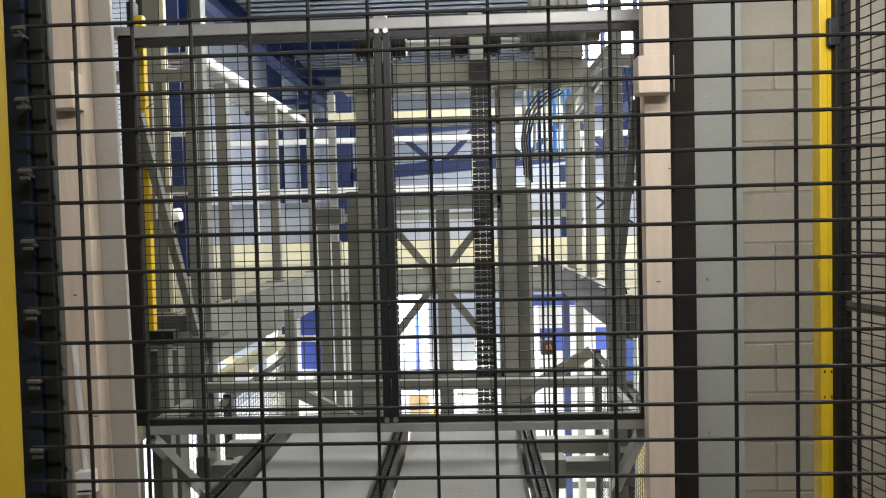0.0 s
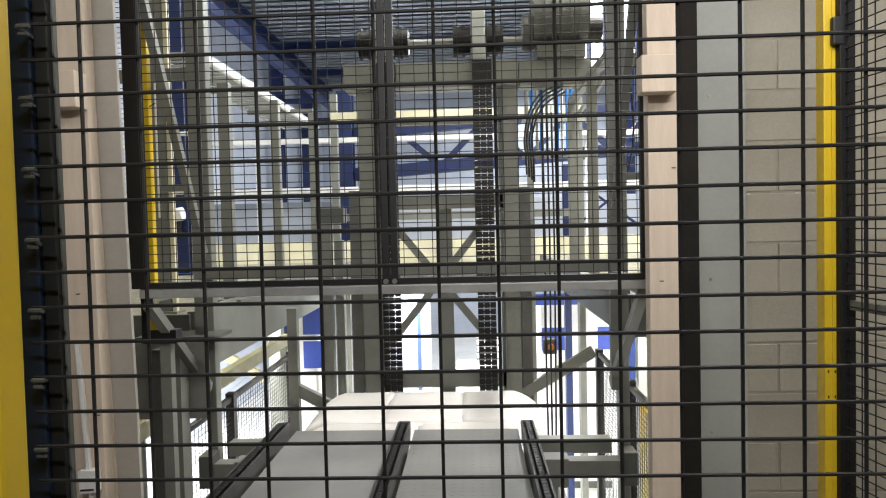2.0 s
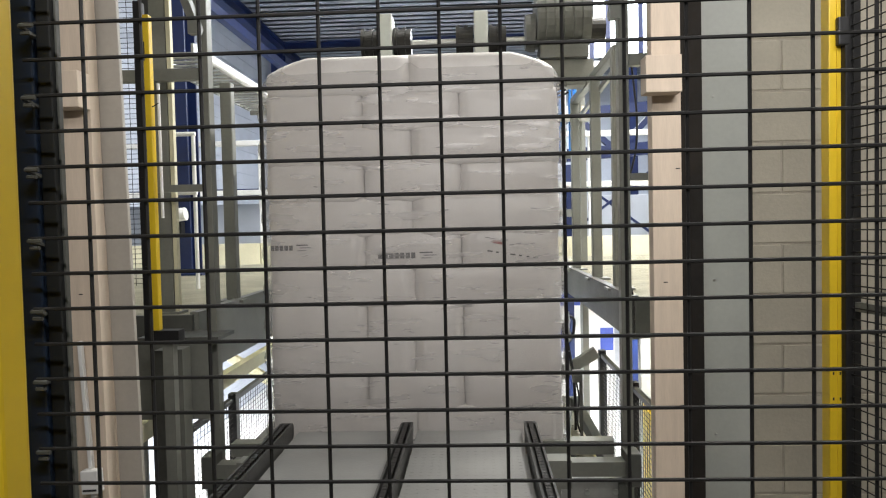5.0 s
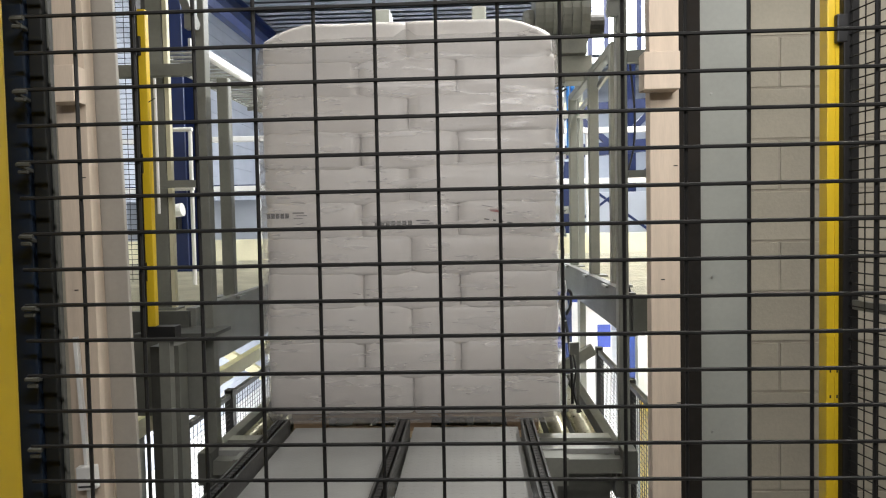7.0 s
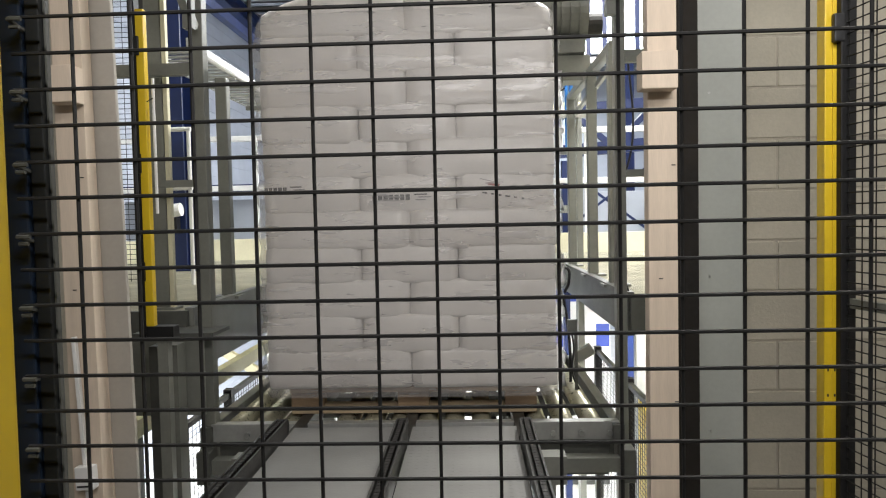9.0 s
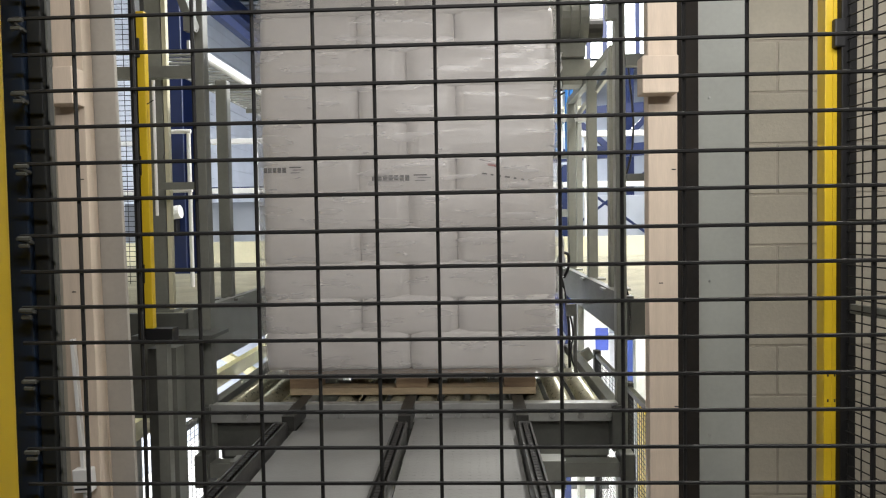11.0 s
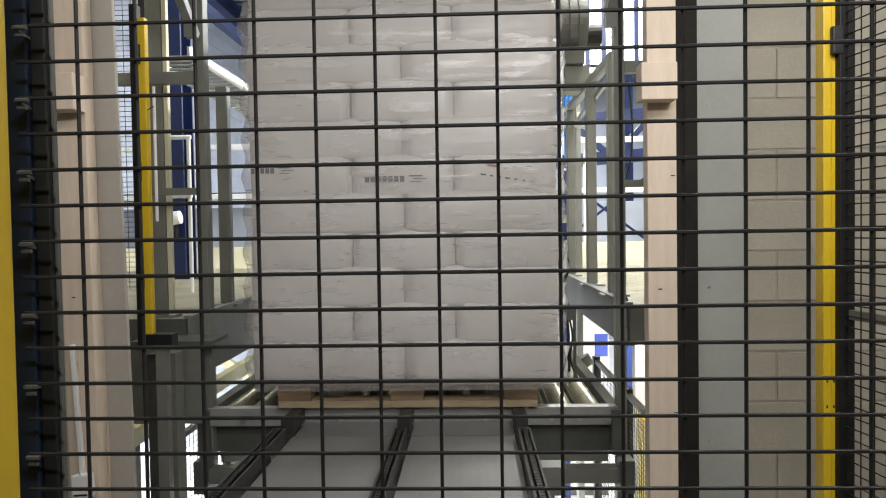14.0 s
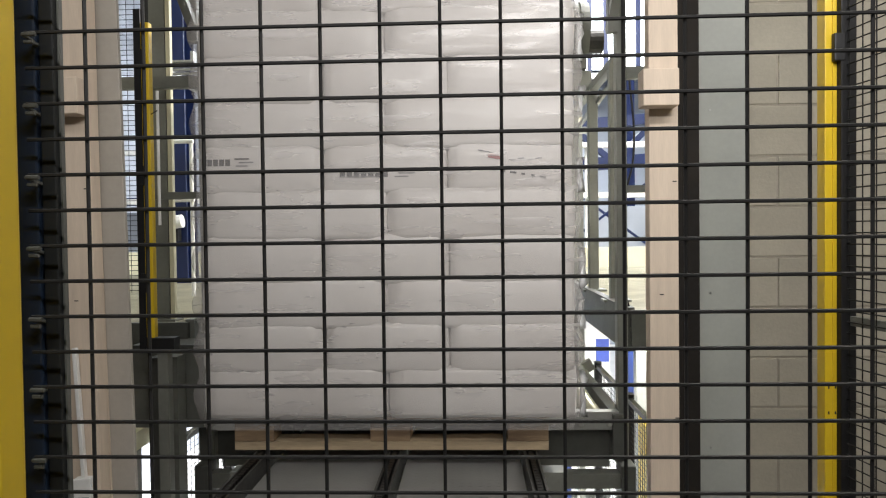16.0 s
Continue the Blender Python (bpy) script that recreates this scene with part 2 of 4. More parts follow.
setting("wall_under", B(-5.2, 9.2, 2.72, 2.9, -2.3, -0.21), CONC, "concrete wall below the walkway")
setting("wall_hall_left", B(-5.2, -5.03, 2.9, 24, -2.3, 6.2), CLAD, "white clad hall wall")
setting("wall_hall_right", B(9, 9.2, 2.9, 24, -2.3, 6.2), CLAD, "white clad hall wall")
setting("wall_hall_far", B(-5.2, 9.2, 24, 24.2, -2.3, 6.2), CLAD, "white clad far hall wall")


def corrugated(name, x0, x1, y0, y1, z, mat, label):
    """Trapezoid sheeting with ribs along x."""
    bm = bmesh.new()
    y, k = y0, 0
    prev = None
    prof = ((0.0, 0), (0.12, 0), (0.16, 0.06), (0.28, 0.06))
    while y < y1:
        for dy, dz in prof:
            a, b = bm.verts.new((x0, y + dy, z + dz)), bm.verts.new((x1, y + dy, z + dz))
            if prev:
                bm.faces.new((prev[0], a, b, prev[1]))
            prev = (a, b)
        y += 0.32
    bmesh.ops.solidify(bm, geom=bm.faces[:], thickness=0.01)
    return setting(name, bm, mat, label, "ceiling")


corrugated("ceiling", -5.2, 9.2, 2.9, 24.2, 6.1, CLAD, "white corrugated sheet roof over the hall")


def cladding(name, m, length, height, label):
    """Horizontal sheet cladding with shallow ribs."""
    bm = bmesh.new()
    z = 0
    while z < height:
        box(bm, 0, length, -0.012, 0, z + 0.003, z + 0.247)
        z += 0.25
    ob = setting(name, bm, CLAD, label, "wall")
    ob.matrix_world = m
    return ob


cladding("trim_cladding", pose(-5.0, 23.99, -2.3), 14, 8.3, "white ribbed wall cladding")
cladding("trim_cladding_side", pose(-5.02, 2.95, -2.3, 0, 0, 90), 21, 8.3, "pale blue-white ribbed cladding along the hall")

# blocks of the wall beside the opening, running bond
block_me = {}
for row in range(-10, 12):
    z = 1.971 + (row + 0.5) * 0.1895
    if not 0.08 < z < 3.5:
        continue
    x = 0.772 - (0.2 if row % 2 else 0.0)
    while x < 2.6:
        x0, x1 = max(x + 0.004, 0.994), min(x + 0.396, 2.595)
        if x1 - x0 > 0.03:
            w = round(x1 - x0, 3)
            if w not in block_me:
                ob = part("block", B(-w / 2, w / 2, -0.0045, 0.02, -0.0905, 0.0905, 0.003), BLOCK)
                block_me[w] = ob.data
                bpy.data.objects.remove(ob)
            share("block", block_me[w], wall_right, pose((x0 + x1) / 2, 2.722, z))
        x += 0.4


# ---- welded mesh, 50 by 30 mm ----
def mesh_panel(parent, length, z0, z1, r, x_first=0.025, name="wire", hz=None):
    """Wires in the plane y=0 of the parent, from x=0 to length."""
    v = part(name, rod(bmesh.new(), (0, 0, z0), (0, 0, z1), r, 6), WIRE, parent)
    v.matrix_basis = pose(x_first, 0, 0)
    x = x_first + 0.05
    while x < length:
        share(name, v.data, parent, pose(x, 0, 0))
        x += 0.05
    h = part(name, rod(bmesh.new(), (0, 0, 0), (length, 0, 0), r, 6), WIRE, parent)
    z = (z0 + 0.015) if hz is None else hz
    h.matrix_basis = pose(0, -1.7 * r, z)
    z += 0.03
    while z < z1:
        share(name, h.data, parent, pose(0, -1.7 * r, z))
        z += 0.03


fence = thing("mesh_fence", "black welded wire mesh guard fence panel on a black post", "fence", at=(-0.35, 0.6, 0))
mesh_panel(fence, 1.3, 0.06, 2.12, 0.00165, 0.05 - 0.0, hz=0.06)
part("post", B(-0.03, -0.001, 0.012, 0.028, 0, 2.2, 0.002), POST_SHEEN, fence, "black square fence post, blue sheen in its colour")
# darker box stands in for the shaded face of the post
part("flange", B(0.0, 0.0125, 0.016, 0.028, 0, 2.2, 0.001), POST_SHADED, fence, "second face of the post, shade in its colour")
# thin grey strip draws the sheen along the post edge
part("edge", B(0.0127, 0.0147, 0.022, 0.028, 0, 2.2, 0.0005), GREYD, fence, "grey strip painted as the sheen on the post edge")
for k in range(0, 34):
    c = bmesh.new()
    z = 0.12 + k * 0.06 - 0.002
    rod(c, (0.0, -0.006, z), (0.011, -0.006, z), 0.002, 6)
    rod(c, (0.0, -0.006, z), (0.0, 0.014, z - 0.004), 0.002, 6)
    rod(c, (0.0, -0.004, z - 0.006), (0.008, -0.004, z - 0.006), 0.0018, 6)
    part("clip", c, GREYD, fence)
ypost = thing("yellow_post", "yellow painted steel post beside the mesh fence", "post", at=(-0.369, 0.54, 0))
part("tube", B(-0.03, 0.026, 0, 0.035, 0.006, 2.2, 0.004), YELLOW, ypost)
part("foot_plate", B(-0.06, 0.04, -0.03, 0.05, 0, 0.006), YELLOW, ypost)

# side fence with its post and light curtain
side = thing("side_fence", "black mesh guard fence panel with grey middle rail", "fence", at=(1.034, 1.98, 0))
side.rotation_euler = (0, 0, radians(-81))
mesh_panel(side, 1.2, 0.1, 2.15, 0.0019)
part("post", B(-0.02, 0.02, -0.02, 0.025, 0, 2.25, 0.003), BLACK, side)
part("rail", B(0, 1.2, 0.003, 0.02, 1.245, 1.27), GREY, side, "grey middle rail")
curtain = thing("light_curtain", "yellow safety light curtain with black bracket", "light curtain", at=(1.003, 1.99, 0))
part("housing", B(-0.02, 0.014, -0.0145, 0.03, 0.1, 2.3, 0.003), YELLOW, curtain)
part("window", B(0.0, 0.004, -0.0175, -0.0145, 0.2, 2.2), YELLOW, curtain)
part("bracket", B(-0.004, 0.026, -0.035, -0.0155, 1.955, 2.03, 0.004), BLACK, curtain, "black clamp bracket")
part("foot", B(-0.03, 0.03, -0.02, 0.04, 0, 0.1), BLACK, curtain)
for z in (1.0, 1.07):
    for x in (-0.012, 0.006):
        part("mark", B(x, x + 0.004, -0.0155, -0.0142, z, z + 0.008), INK, curtain)

# jambs of the opening
for name, x0, x1, bx0, bx1, y in (("timber_post", 0.568, 0.656, 0.535, 0.64, 2.2), ("timber_post", -1.222, -1.128, -1.208, -1.125, 2.15)):
    t = thing(name, "raw pine timber post with a screwed-on block", "timber post", "timber posts of the opening", at=(x0, y, 0))
    t.rotation_euler = (0, radians(-0.5) if x0 < 0 else 0, 0)
    part("upright", B(0, x1 - x0, 0, 0.055, 0, 3.0, 0.003), WOOD, t)
    part("block", B(bx0 - x0, bx1 - x0, -0.07, -0.002, 1.876, 1.985, 0.003), WOOD, t, "short pine block")
    for dx, z in ((0.07, 1.655), (0.03, 1.31), (0.075, 0.93)):
        part("nail_mark", B(dx, dx + 0.012, -0.0012, 0.001, z, z + 0.003), INK, t)
jamb_strip = thing("dark_strip", "dark brown and black strip beside the timber post", "strip", at=(0.66, 2.24, 0))
part("board", B(0, 0.02, 0, 0.05, 0, 3.0, 0.002), DARKGAP, jamb_strip, "dark brown board")
part("rubber", B(0.022, 0.075, 0.01, 0.06, 0, 3.0, 0.002), DARKGAP, jamb_strip, "black edge strip")
jr = thing("jamb_panel", "grey painted sheet metal jamb panel", "panel", "jamb panels", at=(0.76, 2.5, 0))
part("sheet", B(0, 0.215, 0, 0.2, 0, 3.0, 0.003), PANEL, jr)
for z in (0.75, 1.29, 1.92, 2.4):
    part("screw", rod(bmesh.new(), (0.09, 0.002, z), (0.09, -0.004, z), 0.004), STEEL, jr)
jl = thing("jamb_panel", "grey painted sheet metal jamb panel", "panel", "jamb panels", at=(-1.237, 2.225, 0))
jl.rotation_euler = (0, radians(-1.1), 0)
part("sheet", B(0.06, 0.19, 0, 0.018, 0, 3.0, 0.003), PANEL_LIT, jl)
part("edge_strip", B(0.09, 0.116, -0.014, -0.002, 0, 3.0, 0.002), WOOD, jl, "thin pine edge strip")

# ---- chain conveyor ----
conv = thing("chain_conveyor", "grey three-strand pallet chain conveyor with cover plates", "conveyor", at=(-0.25, 1.3, 0))
for x in (-0.47, 0.0, 0.47):
    r = bmesh.new()
    box(r, x - 0.022, x + 0.022, 0, 1.4, 0.66, 0.725, 0.003)
    box(r, x - 0.024, x - 0.017, 0, 1.4, 0.725, 0.745)
    box(r, x + 0.017, x + 0.024, 0, 1.4, 0.725, 0.745)
    rail = part("rail", r, RAILD, conv, "dark grey chain rail")
    c = bmesh.new()
    for i in range(55):
        box(c, x - 0.008, x + 0.008, i * 0.0254 + 0.001, i * 0.0254 + 0.0235, 0.725, 0.747)
    part("chain", c, CHAIN, rail, "oiled roller chain")
    part("nose", rod(bmesh.new(), (x - 0.02, 1.405, 0.71), (x + 0.02, 1.405, 0.71), 0.035, 14), CHAIN, rail)
for x0, x1 in ((-0.44, -0.032), (0.032, 0.44)):
    p = bmesh.new()
    box(p, x0, x1, 0, 1.48, 0.685, 0.69)
    for i in range(49 if x0 > 0 else 0):
        for j in range(13):
            xx, yy = x0 + 0.02 + j * 0.03, 0.02 + i * 0.03
            box(p, xx - 0.006, xx + 0.006, yy - 0.0015, yy + 0.0015, 0.69, 0.6903)
    part("cover_plate", p, PLATE, conv, "grey tread cover plate")
for y in (0.1, 1.2):
    part("cross_beam", B(-0.6, 0.6, y, y + 0.08, 0.56, 0.66), GREY, conv)
    for x in (-0.55, 0.5):
        part("leg", B(x, x + 0.06, y, y + 0.06, 0, 0.56), GREY, conv)

# ---- lift frame: guide posts, mast ----
for x in (-1.125, 0.66):
    g = thing("guide_post", "grey steel guide post of the lifting gate", "post", "guide posts", at=(x, 3.03, -2.3))
    part("profile", B(-0.022, 0.022, 0, 0.06, 0, 6.7, 0.004), GREY, g)
    s = -1 if x > 0 else 1
    part("arm", B(0.05 if s > 0 else -0.36, 0.36 if s > 0 else -0.05, 0.05, 0.12, 2.79, 2.85), GREY, g)
    part("arm", B(0.0 if s > 0 else -0.36, 0.36 if s > 0 else 0.0, -0.08, -0.01, 2.74, 2.8), GREY, g)
    part("bracket", B(-0.03, 0.03, -0.1, 0.0, 2.7, 2.84, 0.006), GREYD, g)
    part("cross_bar", B(-0.42 if s > 0 else 0.025, -0.025 if s > 0 else 0.3, 0.01, 0.05, 4.45, 4.5), GREY, g)
    part("cross_bar", B(-0.25 if s > 0 else 0.025, -0.025 if s > 0 else 0.3, 0.01, 0.05, 3.97, 4.0), GREY, g)
    part("base_plate", B(-0.08, 0.08, -0.05, 0.11, 0, 0.012), GREY, g)

mast = thing("lift_mast", "grey steel twin-column lift mast with chains and cross bracing", "lift", at=(-0.18, 4.6, -2.3))
for x0, x1, left in ((-0.52, -0.4, True), (0.41, 0.51, False)):
    part("column", B(x0, x1, 0.01, 0.16, 0, 4.83, 0.006), GREY, mast)
    part("web", B(x1 if left else x0 - 0.02, x1 + 0.02 if left else x0, 0.06, 0.2, 0, 4.75), GREY, mast)
    part("cover", B(x0 - 0.075 if left else x1 + 0.002, x0 - 0.002 if left else x1 + 0.075, 0.02, 0.14, 0, 4.03, 0.003), GREYD, mast, "dark grey side cover")
part("head_beam", B(-0.6, 0.52, -0.03, 0.18, 4.675, 4.835, 0.006), GREY, mast)
part("motor_mount", B(0.525, 0.98, -0.02, 0.16, 4.67, 4.83, 0.006), GREY, mast)
for x in (-0.32, 0.29):
    ch = bmesh.new()
    for i in range(114):
        z = 0.1 + i * 0.041
        for dx in (-0.04, 0.0, 0.04):
            box(ch, x + dx - 0.018, x + dx + 0.018, -0.07, -0.05, z, z + 0.033)
        box(ch, x - 0.058, x + 0.058, -0.066, -0.054, z + 0.008, z + 0.022)
        box(ch, x - 0.058, x + 0.058, -0.064, -0.056, z + 0.0325, z + 0.0365)
    part("chain", ch, CHAIN, mast, "black multi-strand lifting chain")
    part("chain_guard", B(x - 0.06, x + 0.06, -0.075, -0.034, 4.67, 4.83), CHAIN, mast, "black chain guard")
    for dx in (-0.125, 0.085):
        w = lathe(fins(0.11, 0.09, 0.1, 2), (x + dx - 0.055, 0.05, 4.98))
        part("sprocket", w, CHAIN, mast, "black ribbed chain wheel")
    part("bearing", B(x - 0.065, x + 0.025, -0.05, 0.13, 4.837, 5.15, 0.01), PANEL, mast)
part("shaft", rod(bmesh.new(), (-0.5, 0.05, 4.98), (0.6, 0.05, 4.98), 0.022, 12), STEEL, mast, "steel drive shaft")
part("motor_foot", B(0.64, 0.94, -0.08, 0.18, 4.832, 4.92), GREYD, mast)
part("gearbox", lathe([(0, 0.11), (0.03, 0.12), (0.06, 0.12)], (0.555, 0.05, 5.02)), GREYD, mast)
part("motor", lathe(fins(0.34, 0.176, 0.185, 6), (0.62, 0.05, 5.1)), GREYD, mast, "dark grey hoist gear motor")
part("motor_end", rod(bmesh.new(), (0.97, 0.05, 5.03), (1.06, 0.05, 5.03), 0.075, 18), CHAIN, mast)
for a, b in (((-0.36, 3.86), (0.33, 3.0)), ((0.33, 3.86), (-0.36, 3.0))):
    off = 0.1 if a[0] < 0 else 0.13
    part("brace", bar(bmesh.new(), (a[0], off, a[1]), (b[0], off, b[1]), 0.02, 0.05), GREY, mast)
part("mid_post", B(-0.02, 0.07, 0.15, 0.2, 0, 3.9), GREY, mast)
for z, h in ((3.9, 0.09), (2.72, 0.1), (1.2, 0.1), (4.45, 0.05)):
    part("cross_beam", B(-0.4, 0.41, 0.06, 0.14, z, z + h), GREY, mast)

# ---- lifting gate ----
gate = thing("lifting_gate", "black mesh lifting gate with grey beams, sliding upwards", "gate", at=(-1.14, 2.45, 0.82))
mesh_panel(gate, 1.76, 0.02, 1.34, 0.0016, 0.03, hz=0.03)
part("bottom_frame", B(0, 1.76, -0.015, 0.015, 0, 0.02), BLACK, gate)
part("bottom_beam", B(0, 1.76, -0.02, 0.03, -0.034, -0.002, 0.004), ZINC, gate, "grey bottom beam")
part("top_beam", B(-0.05, 1.76, -0.02, 0.03, 1.35, 1.39, 0.004), ZINC, gate, "grey top beam")
part("top_frame", B(0, 1.76, -0.015, 0.015, 1.325, 1.345), BLACK, gate)
part("side_frame", B(-0.03, 0.02, -0.02, 0.02, 0.0, 1.36), DARKGAP, gate, "dark brown side frame")
part("side_frame", B(1.74, 1.76, -0.012, 0.012, 0.02, 1.33), BLACK, gate)
for x in (0.855, 0.885):
    part("centre_bar", B(x, x + 0.025, -0.016, 0.016, 0.0, 1.36, 0.003), BLACK, gate)
    for z in (0.01, 1.345):
        part("bolt", rod(bmesh.new(), (x + 0.012, -0.016, z), (x + 0.012, -0.024, z), 0.009, 10), STEEL, gate)
for x in (0.01, 1.75):
    part("brace", bar(bmesh.new(), (x, 0.03, -0.06), (x, 0.56, -0.48), 0.035, 0.035), GREY, gate)
    part("brace", bar(bmesh.new(), (x, 0.03, 1.1), (x, 0.56, 0.1), 0.03, 0.03), GREY, gate)
    part("rear_post", B(x - 0.02, x + 0.02, 0.49, 0.53, -0.5, 1.39), GREY, gate)
    part("cheek", bar(bmesh.new(), (x, 0.03, -0.03), (x, 0.53, -0.03), 0.03, 0.05), GREY, gate)
part("rear_beam", B(0, 1.76, 0.5, 0.54, -0.01, 0.03, 0.004), GREY, gate)

# ---- lift carriage ----
carriage = thing("lift_carriage", "grey roller lift carriage under the pallet", "lift", at=(-0.26, 3.02, 0.74))
part("front_beam", B(-0.86, 0.9, 0.0, 0.05, -0.075, 0.004, 0.004), ZINC, carriage)
for x0, x1 in ((-0.432, -0.018), (0.038, 0.452)):
    part("transfer_plate", B(x0, x1, -0.205, -0.003, -0.066, -0.058), PLATE, carriage, "grey transfer plate")
# added sheet that darkens the gap below the front beam
part("apron", B(-0.86, 0.9, 0.054, 0.07, -0.2, -0.09), GREYD, carriage, "dark grey sheet added below the front beam")
part("rear_beam", B(-0.86, 0.9, 1.45, 1.5, -0.13, -0.003, 0.004), GREY, carriage)
for x in (-0.7, -0.5, -0.28, -0.1, 0.1, 0.22, 0.34, 0.62, 0.74, 0.86):
    part("bolt", rod(bmesh.new(), (x, 0, -0.045), (x, -0.012, -0.045), 0.012, 8), STEEL, carriage)
for i in range(14):
    x = -0.78 + i * 0.122
    if min(abs(x - k) for k in (-0.46, 0.01, 0.48)) > 0.055:
        part("roller", rod(bmesh.new(), (x, 0.05, -0.042), (x, 1.45, -0.042), 0.045, 16), ROLLER, carriage, smooth=True)
for x in (-0.46, 0.01, 0.48):
    part("chain_rail", B(x - 0.025, x + 0.025, -0.205, 1.45, -0.05, 0.008), RAILD, carriage)
for x in (-0.9, 0.87):
    part("side_beam", B(x, x + 0.05, -0.02, 1.5, -0.2, -0.005, 0.004), GREYD, carriage)
for y in (0.15, 1.1):
    part("lower_beam", B(-0.86, 0.88, y, y + 0.1, -0.28, -0.16), GREYD, carriage)
for x in (-0.42, 0.48):
    part("fork_arm", B(x, x + 0.08, 1.1, 1.6, -0.3, 0.25), GREY, carriage)


# ---- pallet load ----
def sack_mesh(w, d, h, seed):
    """A filled sack pressed flat by its neighbours: a soft-edged cushion with dents."""
    bm = bmesh.new()
    bmesh.ops.create_cube(bm, size=2)
    bmesh.ops.subdivide_edges(bm, edges=bm.edges[:], cuts=9, use_grid_fill=True)
    for v in bm.verts:
        p = v.co
        side = (abs(p.x) ** 20 + abs(p.y) ** 20) ** (1 / 20)
        x, y = p.x / max(side, 1), p.y / max(side, 1)
        edge = max(abs(x), abs(y))
        pinch = 1 - 0.01 * abs(p.z) ** 4
        z = p.z * (1 - 0.008 * edge ** 10)
        q = Vector((x * pinch * w / 2, y * (1 - 0.012 * abs(p.z) ** 4) * d / 2, z * h / 2))
        s = noise.noise(q * 7 + Vector((seed * 7, 0, 0))) * 0.003
        n = Vector((q.x / w, q.y / d, q.z / h)).normalized()
        q.y += math.copysign(0.008 * (1 - p.z ** 2), p.y) * (abs(p.y) > 0.99)
        v.co = q + n * s
    return bm


def slumped(bm, w, h, side):
    """The outer end of a top sack, drawn down by the film."""
    for v in bm.verts:
        u = max(0.0, (side * v.co.x / (w / 2) - 0.4) / 0.6)
        drop = min(1.0, u) ** 1.4 * h * 0.45
        if v.co.z > -0.3 * h:
            v.co.z = max(v.co.z - drop * (v.co.z / h + 0.5), -0.42 * h)
    return bm


load = thing("wrapped_pallet_load", "wooden pallet stacked with white sacks under clear stretch film", "pallet load", at=(-0.26, 3.13, 0.752))
pallet = new("pallet")
pallet.parent = load
pallet["label"] = "worn brown wooden pallet"
pallet.empty_display_size = 0.1
PW, PD = 1.1, 1.05
for x in (-PW / 2, -0.07, PW / 2 - 0.14):
    for y in (0.02, 0.46, PD - 0.12):
        part("block", B(x, x + 0.14, y, y + 0.1, 0.031, 0.08, 0.002), PALLET, pallet)
for y in (0.02, 0.46, PD - 0.12):
    part("bottom_board", B(-PW / 2, PW / 2, y, y + 0.1, 0, 0.03, 0.002), PALLETP, pallet)
part("front_stringer", B(-0.41, -0.075, 0.3, 0.325, 0.031, 0.079, 0.002), PALLET, pallet, "dark weathered stringer board")
part("front_stringer", B(0.075, 0.4, 0.3, 0.325, 0.031, 0.079, 0.002), PALLET, pallet, "dark weathered stringer board")
for x in (-PW / 2, -0.07, PW / 2 - 0.14):
    part("stringer", B(x, x + 0.14, 0.02, PD - 0.02, 0.08, 0.1, 0.002), PALLET, pallet)
for i in range(7):
    y = 0.0 + i * 0.153
    part("deck_board", B(-PW / 2, PW / 2, y, y + 0.125, 0.1, 0.12, 0.002), PALLET, pallet)
SW, SD, SH = 0.431, 0.645, 0.154
variants = {}
for turn in (0, 1):
    for s in range(4):
        bm = sack_mesh(*((SW, SD) if not turn else (SD + 0.005, SW)), SH + 0.017, s + 5 * turn)
        ob = part("sack", bm, SACK, None, "", True)
        variants[turn, s] = ob.data
        bpy.data.objects.remove(ob)
for side in (-1, 1):
    bm = slumped(sack_mesh(SD + 0.005, SW, SH + 0.017, 3), SD, SH, side)
    ob = part("sack", bm, SACK, None, "", True)
    variants[1, 7 + side] = ob.data
    bpy.data.objects.remove(ob)
    bm = slumped(sack_mesh(SW, SD, SH + 0.017, 3), SW, SH, side)
    ob = part("sack", bm, SACK, None, "", True)
    variants[0, 7 + side] = ob.data
    bpy.data.objects.remove(ob)
rng = random.Random(4)
for k in range(11):
    z = 0.132 + (k + 0.5) * SH
    tight = 0.97 if k == 10 else 1.0
    flip = k % 2 == 0
    for turn, x, y in [(0, (i - 1) * 0.427, SD / 2) for i in range(3)] + [(1, (i - 0.5) * 0.641, SD + SW / 2 - 0.005) for i in range(2)]:
        if flip:
            y = SD + SW - 0.005 - y
        outer = k == 10 and abs(x) > 0.1
        pick = 7 + (1 if x > 0 else -1) if outer else rng.randrange(4)
        share("sack", variants[turn, pick], load,
              pose(x * tight + rng.uniform(-0.004, 0.004), y - 0.02 + rng.uniform(-0.003, 0.003), z, rng.uniform(-0.2, 0.2), rng.uniform(-0.25, 0.25), (0 if outer else rng.choice((0, 180))) + rng.uniform(-0.3, 0.3)))

trunk = thing("cable_trunking", "thin white cable trunking with a small white box on timber", "cable duct", at=(-1.142, 2.125, 0))
trunk.rotation_euler = (0, radians(-3), 0)
part("duct", B(0, 0.012, 0, 0.018, 0.0, 1.17, 0.002), WHITE, trunk)
part("box", B(-0.018, 0.038, -0.018, 0.016, 0.7, 0.772, 0.004), WHITE, trunk, "small white junction box")
part("box_mark", B(-0.012, 0.03, -0.0205, -0.0175, 0.71, 0.715), INK, trunk)

# faded print on the sack fronts: bars only
bpy.context.view_layer.update()
deps = bpy.context.evaluated_depsgraph_get()


